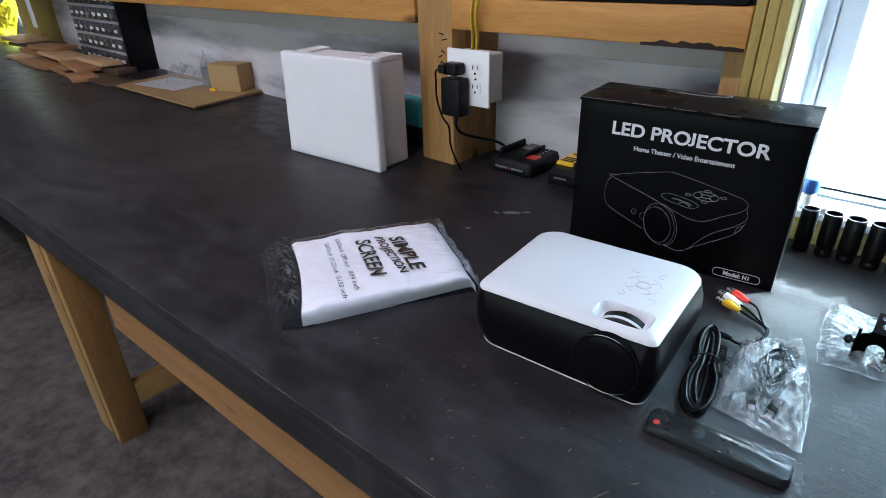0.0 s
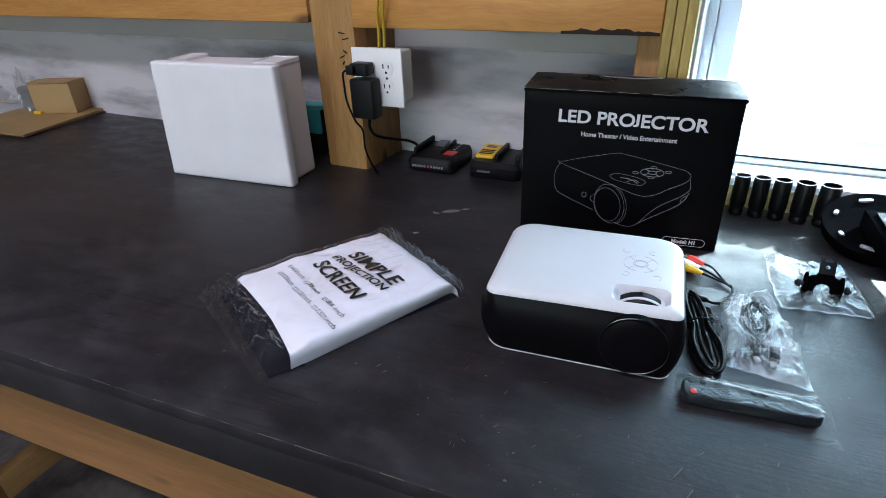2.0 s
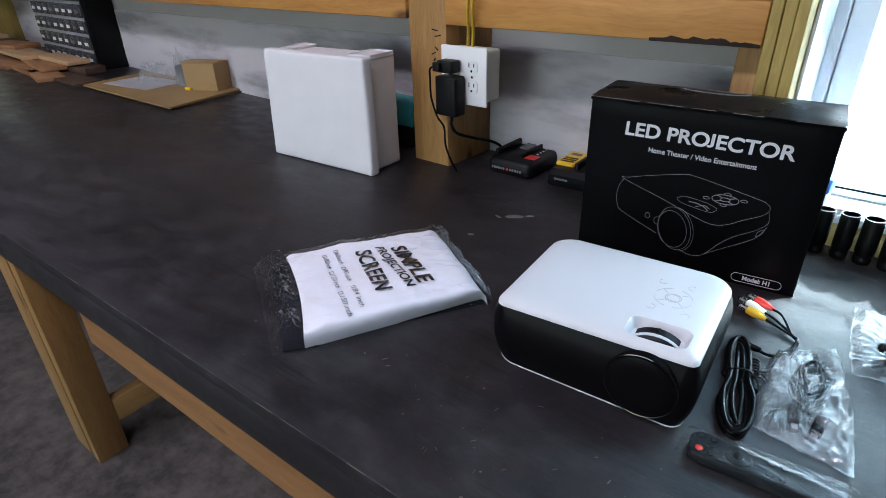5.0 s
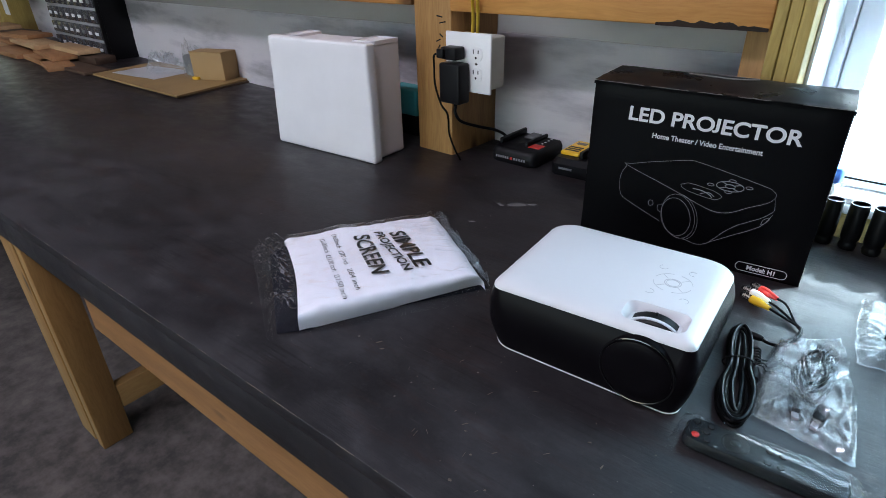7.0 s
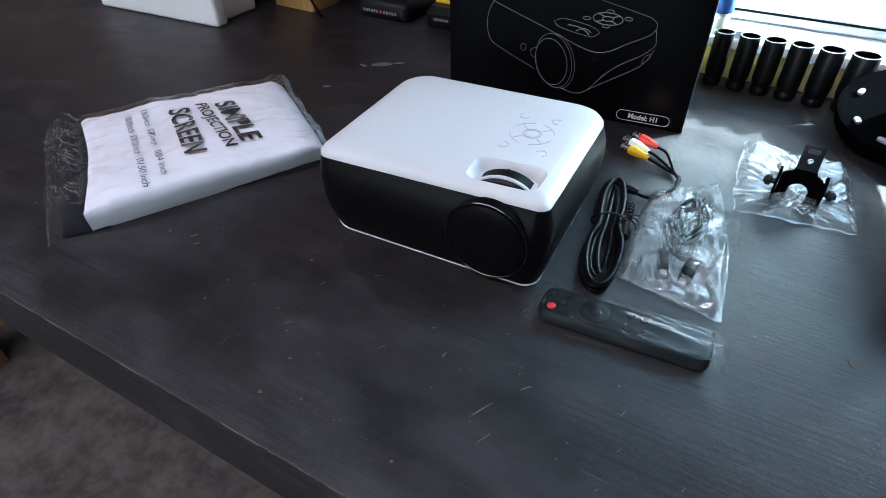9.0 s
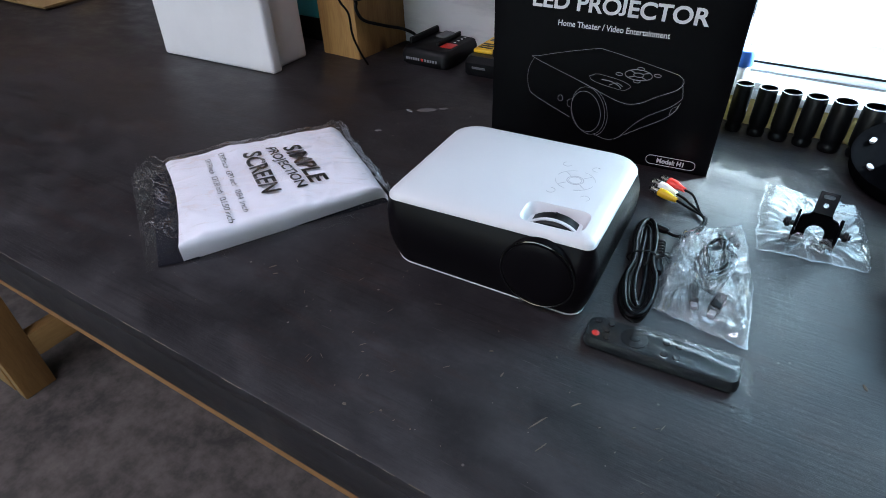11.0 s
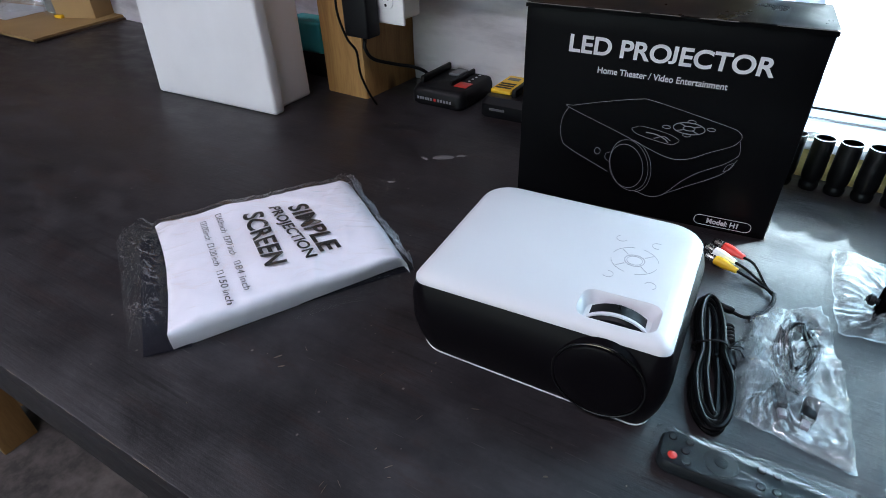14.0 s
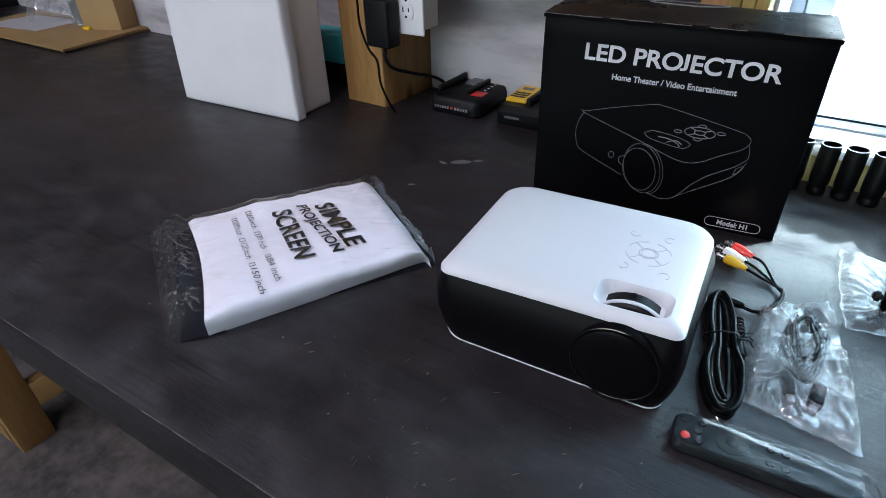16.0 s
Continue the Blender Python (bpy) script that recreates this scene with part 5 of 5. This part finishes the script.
# ---- ceiling mount lying on the bench ----
mount = thing("projector_mount", pose(0.420, -0.092, TOP), "black steel ceiling mount with a slotted round flange", "mount")
flange = part("flange", lathe([(0.060, 0.0), (0.074, 0.014), (0.0765, 0.030), (0.0765, 0.0325), (0.072, 0.0325), (0.060, 0.029), (0.020, 0.028)], 56), M_STEEL_BLACK, mount, "round slotted flange", m=pose(0, 0, 0.010, 16, -3, 0))
# slots are not cut; pale plates stand for the lit bench seen through
for a in (155, 205, 245, 100, 50):
    c, s = math.cos(radians(a)), math.sin(radians(a))
    part("slot_hole", loft([[(x, y, z) for x, y in rounded_rect(0.020 if a in (245, 100) else 0.010, 0.006, (0.0028,) * 4, 4)] for z in (0.0300, 0.0330)]), M_GREY_STRIP, flange, m=pose(0.060 * c, 0.060 * s, -0.0005, 0, 0, a + 90))
part("arm", block(-0.030, 0.022, -0.330, -0.004, 0.036, 0.064, 0.003), M_STEEL_BLACK, mount, "square steel arm", m=pose(0, 0, 0.0, 3.5, 0, 2))
part("arm_plate", block(-0.020, 0.020, -0.095, -0.020, 0.0645, 0.0680, 0.002), M_SLATE, mount, "flat joint plate", m=pose(0, 0, 0.0, 3.5, 0, 2))
part("arm_bolt", lathe([(0.007, 0), (0.007, 0.003), (0.005, 0.0045)], 16), M_BLACK_PLASTIC, mount, m=pose(0.004, -0.050, 0.0655, 3.5, 0, 0))
part("arm_foot", block(-0.026, 0.018, -0.335, -0.300, 0.0, 0.020, 0.003), M_STEEL_BLACK, mount)

# ---- left end of the bench ----
board = thing("hardboard_sheets", pose(0, 0, TOP), "two brown hardboard sheets lying stacked on the bench", "hardboard")
for nm, z0, d in (("lower_sheet", 0.0, 0.010), ("upper_sheet", 0.0065, 0.0)):
    pts = [(-1.560 - d, -0.045 + d), (-1.600 + d, 0.255), (-2.260, 0.265), (-2.210 + d, -0.015 + d)]
    b = loft([[(x, y, z0) for x, y in pts[::-1]], [(x, y, z0 + 0.006) for x, y in pts[::-1]]])
    part(nm, b, M_HARDBOARD if z0 else M_OAK_DARK, board)
cb = thing("small_carton", pose(-1.703, 0.198, TOP + 0.0126, 0, 0, 17), "small closed brown cardboard box on the hardboard", "cardboard box")
part("box_body", block(-0.068, 0.068, -0.042, 0.042, 0, 0.094, 0.002), M_CARDBOARD, cb)
part("box_flap", block(-0.069, 0.069, -0.043, 0.020, 0.0945, 0.0965, 0.0008), M_CARDBOARD, cb, m=pose(0, 0, 0, 1.5, 0, 0))
wrapd = thing("wrapped_part", pose(-1.825, 0.190, TOP + 0.0126), "dark part wrapped in clear plastic on the hardboard", "wrapped part")
part("inner_part", block(-0.028, 0.030, -0.030, 0.030, 0, 0.075, 0.012, 3), M_GREY_PLASTIC, wrapd)
part("wrap_film", moved(crumpled([(0.045 * math.cos(a), 0.045 * math.sin(a)) for a in [2 * math.pi * i / 12 for i in range(12)]], 0.075, 31.0, nu=60, nv=20), Matrix()), M_FILM_MILKY, wrapd, smooth=38)
solid("yellow_clip", block(-0.014, 0.014, -0.008, 0.008, 0, 0.010, 0.003), M_YELLOW, "small yellow plastic clip on the hardboard", "clip", m=pose(-1.745, 0.140, TOP + 0.0126, 0, 0, 10))
pp = thing("instruction_sheet", pose(-2.02, 0.125, TOP + 0.0128, 0, 0, 4), "white paper sheet under clear plastic wrapping", "paper")
b = sheet(lambda u, v: (-0.14 + 0.28 * u, -0.085 + 0.17 * v, 0.001 + 0.004 * abs(noise.noise((u * 3, v * 3, 2)))), 14, 10)
bmesh.ops.solidify(b, geom=b.faces[:], thickness=0.0006)
part("paper", b, M_PAPER, pp)
part("loose_film", moved(crumpled([(0.09 * math.cos(a) * (1 + 0.3 * math.sin(3 * a)), 0.055 * math.sin(a)) for a in [2 * math.pi * i / 14 for i in range(14)]], 0.045, 41.0, nu=70, nv=22), pose(0.03, 0.03, 0.004)), M_FILM_MILKY, pp, smooth=38)

cab = thing("drawer_cabinet", WALL @ pose(-2.86, 0.035, TOP), "black organiser cabinet with many small clear drawers", "cabinet")
part("cabinet_body", block(-0.36, 0.31, 0.012, 0.125, 0, 0.62, 0.004), M_BLACK_PLASTIC, cab)
part("side_panel", block(0.296, 0.312, -0.004, 0.0115, 0, 0.62, 0.003), M_BLACK_PLASTIC, cab)
for r in range(9):
    part("shelf_strip", block(-0.355, 0.295, -0.001, 0.0115, 0.004 + 0.066 * r, 0.016 + 0.066 * r, 0.001), M_GREY_STRIP, cab)
    for c in range(8):
        x0 = -0.352 + 0.081 * c
        dr = part("drawer", block(x0, x0 + 0.077, -0.006, 0.011, 0.018 + 0.066 * r, 0.068 + 0.066 * r, 0.002), M_DRAWER, cab)
        part("drawer_pull", block(x0 + 0.022, x0 + 0.055, -0.011, -0.0062, 0.034 + 0.066 * r, 0.048 + 0.066 * r, 0.002), M_PAPER if (r * 5 + c * 3) % 4 else M_GREY_PLASTIC, dr)

# wood offcuts in a loose heap
random.seed(12)
cuts = [(-2.42, 0.030, 0.0, 0.34, 0.10, 0.012, -3, M_OAK_DARK, "dark"), (-2.60, -0.010, 0.0, 0.28, 0.10, 0.018, -14, M_OAK, "reddish"), (-2.88, 0.010, 0.0, 0.44, 0.11, 0.018, -7, M_OAK, "reddish"),
        (-2.80, 0.045, 0.0185, 0.40, 0.10, 0.018, -10, M_OAK, "reddish"), (-2.62, 0.125, 0.0, 0.30, 0.09, 0.030, 4, M_OAK_DARK, "dark"), (-2.72, 0.110, 0.0375, 0.36, 0.09, 0.018, -4, M_OAK_PALE, "pale"),
        (-3.18, -0.020, 0.0, 0.42, 0.12, 0.020, -3, M_OAK, "reddish"), (-3.12, 0.060, 0.0375, 0.44, 0.12, 0.018, -6, M_OAK_PALE, "pale"), (-3.35, 0.080, 0.056, 0.30, 0.12, 0.018, 5, M_OAK, "reddish"),
        (-3.52, -0.010, 0.0, 0.30, 0.12, 0.018, 2, M_OAK_PALE, "pale"), (-3.58, 0.070, 0.019, 0.34, 0.13, 0.020, -5, M_OAK, "reddish"), (-3.75, 0.100, 0.040, 0.40, 0.15, 0.018, 4, M_OAK_DARK, "dark"), (-3.95, 0.080, 0.059, 0.36, 0.16, 0.020, -4, M_OAK_PALE, "pale")]
for x, y, z, l, w, h, t, mat, tone in cuts:
    solid("wood_offcut", block(-l / 2, l / 2, -w / 2, w / 2, 0, h, 0.002), mat, tone + " hardwood offcut board in a loose heap on the bench", "wood offcut", "heap of offcuts", m=pose(x, y + 0.10 * (-2.4 - x), TOP + z + 0.0005, 0, 0, t))
solid("yellow_rag", crumpled([(-0.09, -0.04), (0.08, -0.05), (0.10, 0.04), (-0.06, 0.05)], 0.05, 55.0, nu=50, nv=16), M_BRIGHT_YELLOW, "bright yellow cloth on the heap by the far window", "cloth", m=WALL @ pose(-4.62, 0.03, 1.0) @ pose(0, 0, 0, 70, 0, 0) @ Matrix.Diagonal((1.4, 4.0, 1, 1)))
solid("label_card", block(-0.045, 0.045, -0.002, 0.002, 0.0, 0.22, 0.001), M_PAPER, "white card pinned to the far stud", "card", m=WALL @ pose(-3.86, -0.003, 1.03))
solid("wall_monitor", block(-0.30, 0.115, -0.030, -0.004, 0.0, 0.34, 0.006), M_SLATE, "dark flat screen standing on the wall beam", "monitor", m=WALL @ pose(-0.052, 0.032, 1.2572))
b = sheet(lambda u, v: (0.003 + 0.034 * u * v + 0.002 * noise.noise((u * 6, v * 6, 1)), -0.004 - 0.010 * u, 0.050 * (1 - u) - 0.060 * v * u), 10, 10)
solid("film_strip", b, M_FILM_MILKY, "torn strip of clear film on the window frame", "film strip", m=WALL @ pose(0.116, 0.098, 1.225))

# ---- marks on the bench ----
marks = thing("paint_marks", pose(0, 0, TOP), "chips, flecks and pale smears on the painted bench", "marks", kind="stuff")


def fleck(x, y, lx, ly, turn, mat, seed):
    pts = []
    for i in range(9):
        a = 2 * math.pi * i / 9
        k = 1 + 0.45 * noise.noise((math.cos(a) * 2, math.sin(a) * 2, seed))
        pts.append((lx * k * math.cos(a), ly * k * math.sin(a)))
    return moved(loft([[(px, py, 0.0001) for px, py in pts], [(px * 0.8, py * 0.8, 0.0006) for px, py in pts]]), pose(x, y, 0, 0, 0, turn)), mat


chips, smears = bmesh.new(), bmesh.new()
random.seed(21)
spots = [(0.0, -0.699, 0.0020, 0.0016, 0), (-0.181, -0.592, 0.0045, 0.0008, 60), (-0.001, -0.666, 0.0016, 0.0010, 20), (0.365, -0.481, 0.0040, 0.0015, 110), (-0.170, -0.600, 0.0030, 0.0007, 40), (0.030, -0.690, 0.0012, 0.0010, 0),
         (0.145, -0.640, 0.0110, 0.0007, 62), (0.165, -0.610, 0.0050, 0.0006, 50), (0.155, -0.660, 0.0070, 0.0005, 65), (0.100, -0.610, 0.0030, 0.0008, 80), (0.080, -0.590, 0.0020, 0.0008, 30)]
spots += [(random.uniform(-0.9, 0.35), random.uniform(-0.70, -0.05), random.uniform(0.0004, 0.0010), random.uniform(0.0003, 0.0006), random.uniform(0, 180)) for _ in range(60)]
spots += [(random.uniform(-0.05, 0.30), random.uniform(-0.70, -0.58), random.uniform(0.001, 0.004), 0.00025, random.uniform(45, 75)) for _ in range(14)]
spots += [(random.uniform(-0.20, 0.02), random.uniform(-0.70, -0.55), random.uniform(0.001, 0.004), 0.00020, random.uniform(20, 160)) for _ in range(12)]
for i, (x, y, lx, ly, t) in enumerate(spots):
    own, _ = fleck(x, y, lx, ly, t, None, i * 1.7)
    join(chips, own)
part("paint_fleck", chips, M_CHIP, marks)
for i, (x, y, lx, ly, t) in enumerate(((-0.278, -0.259, 0.006, 0.0025, 30), (-0.252, -0.157, 0.018, 0.008, 30), (-0.275, -0.172, 0.008, 0.004, -20), (-0.228, -0.140, 0.008, 0.0035, 35))):
    own, _ = fleck(x, y, lx, ly, t, None, 50 + i)
    join(smears, own)
part("pale_smear", smears, M_SMEAR, marks)
# worn front edge
worn = bmesh.new()
for i in range(95):
    x = -1.2 + 1.9 * random.random()
    ln = random.uniform(0.002, 0.014) * (1.5 if -0.5 < x < 0.0 else 1.0)
    y0 = -0.0185 * x - 0.731
    join(worn, tube([(x + ln * k / 6, y0 - 0.0185 * ln * k / 6 + 0.0003, -0.0004 + 0.0004 * noise.noise((i * 1.37, k * 0.83, 0.5))) for k in range(7)], random.uniform(0.00015, 0.00050), 5))
part("worn_edge", worn, M_CHIP, marks, "bare wood showing along the worn front edge")
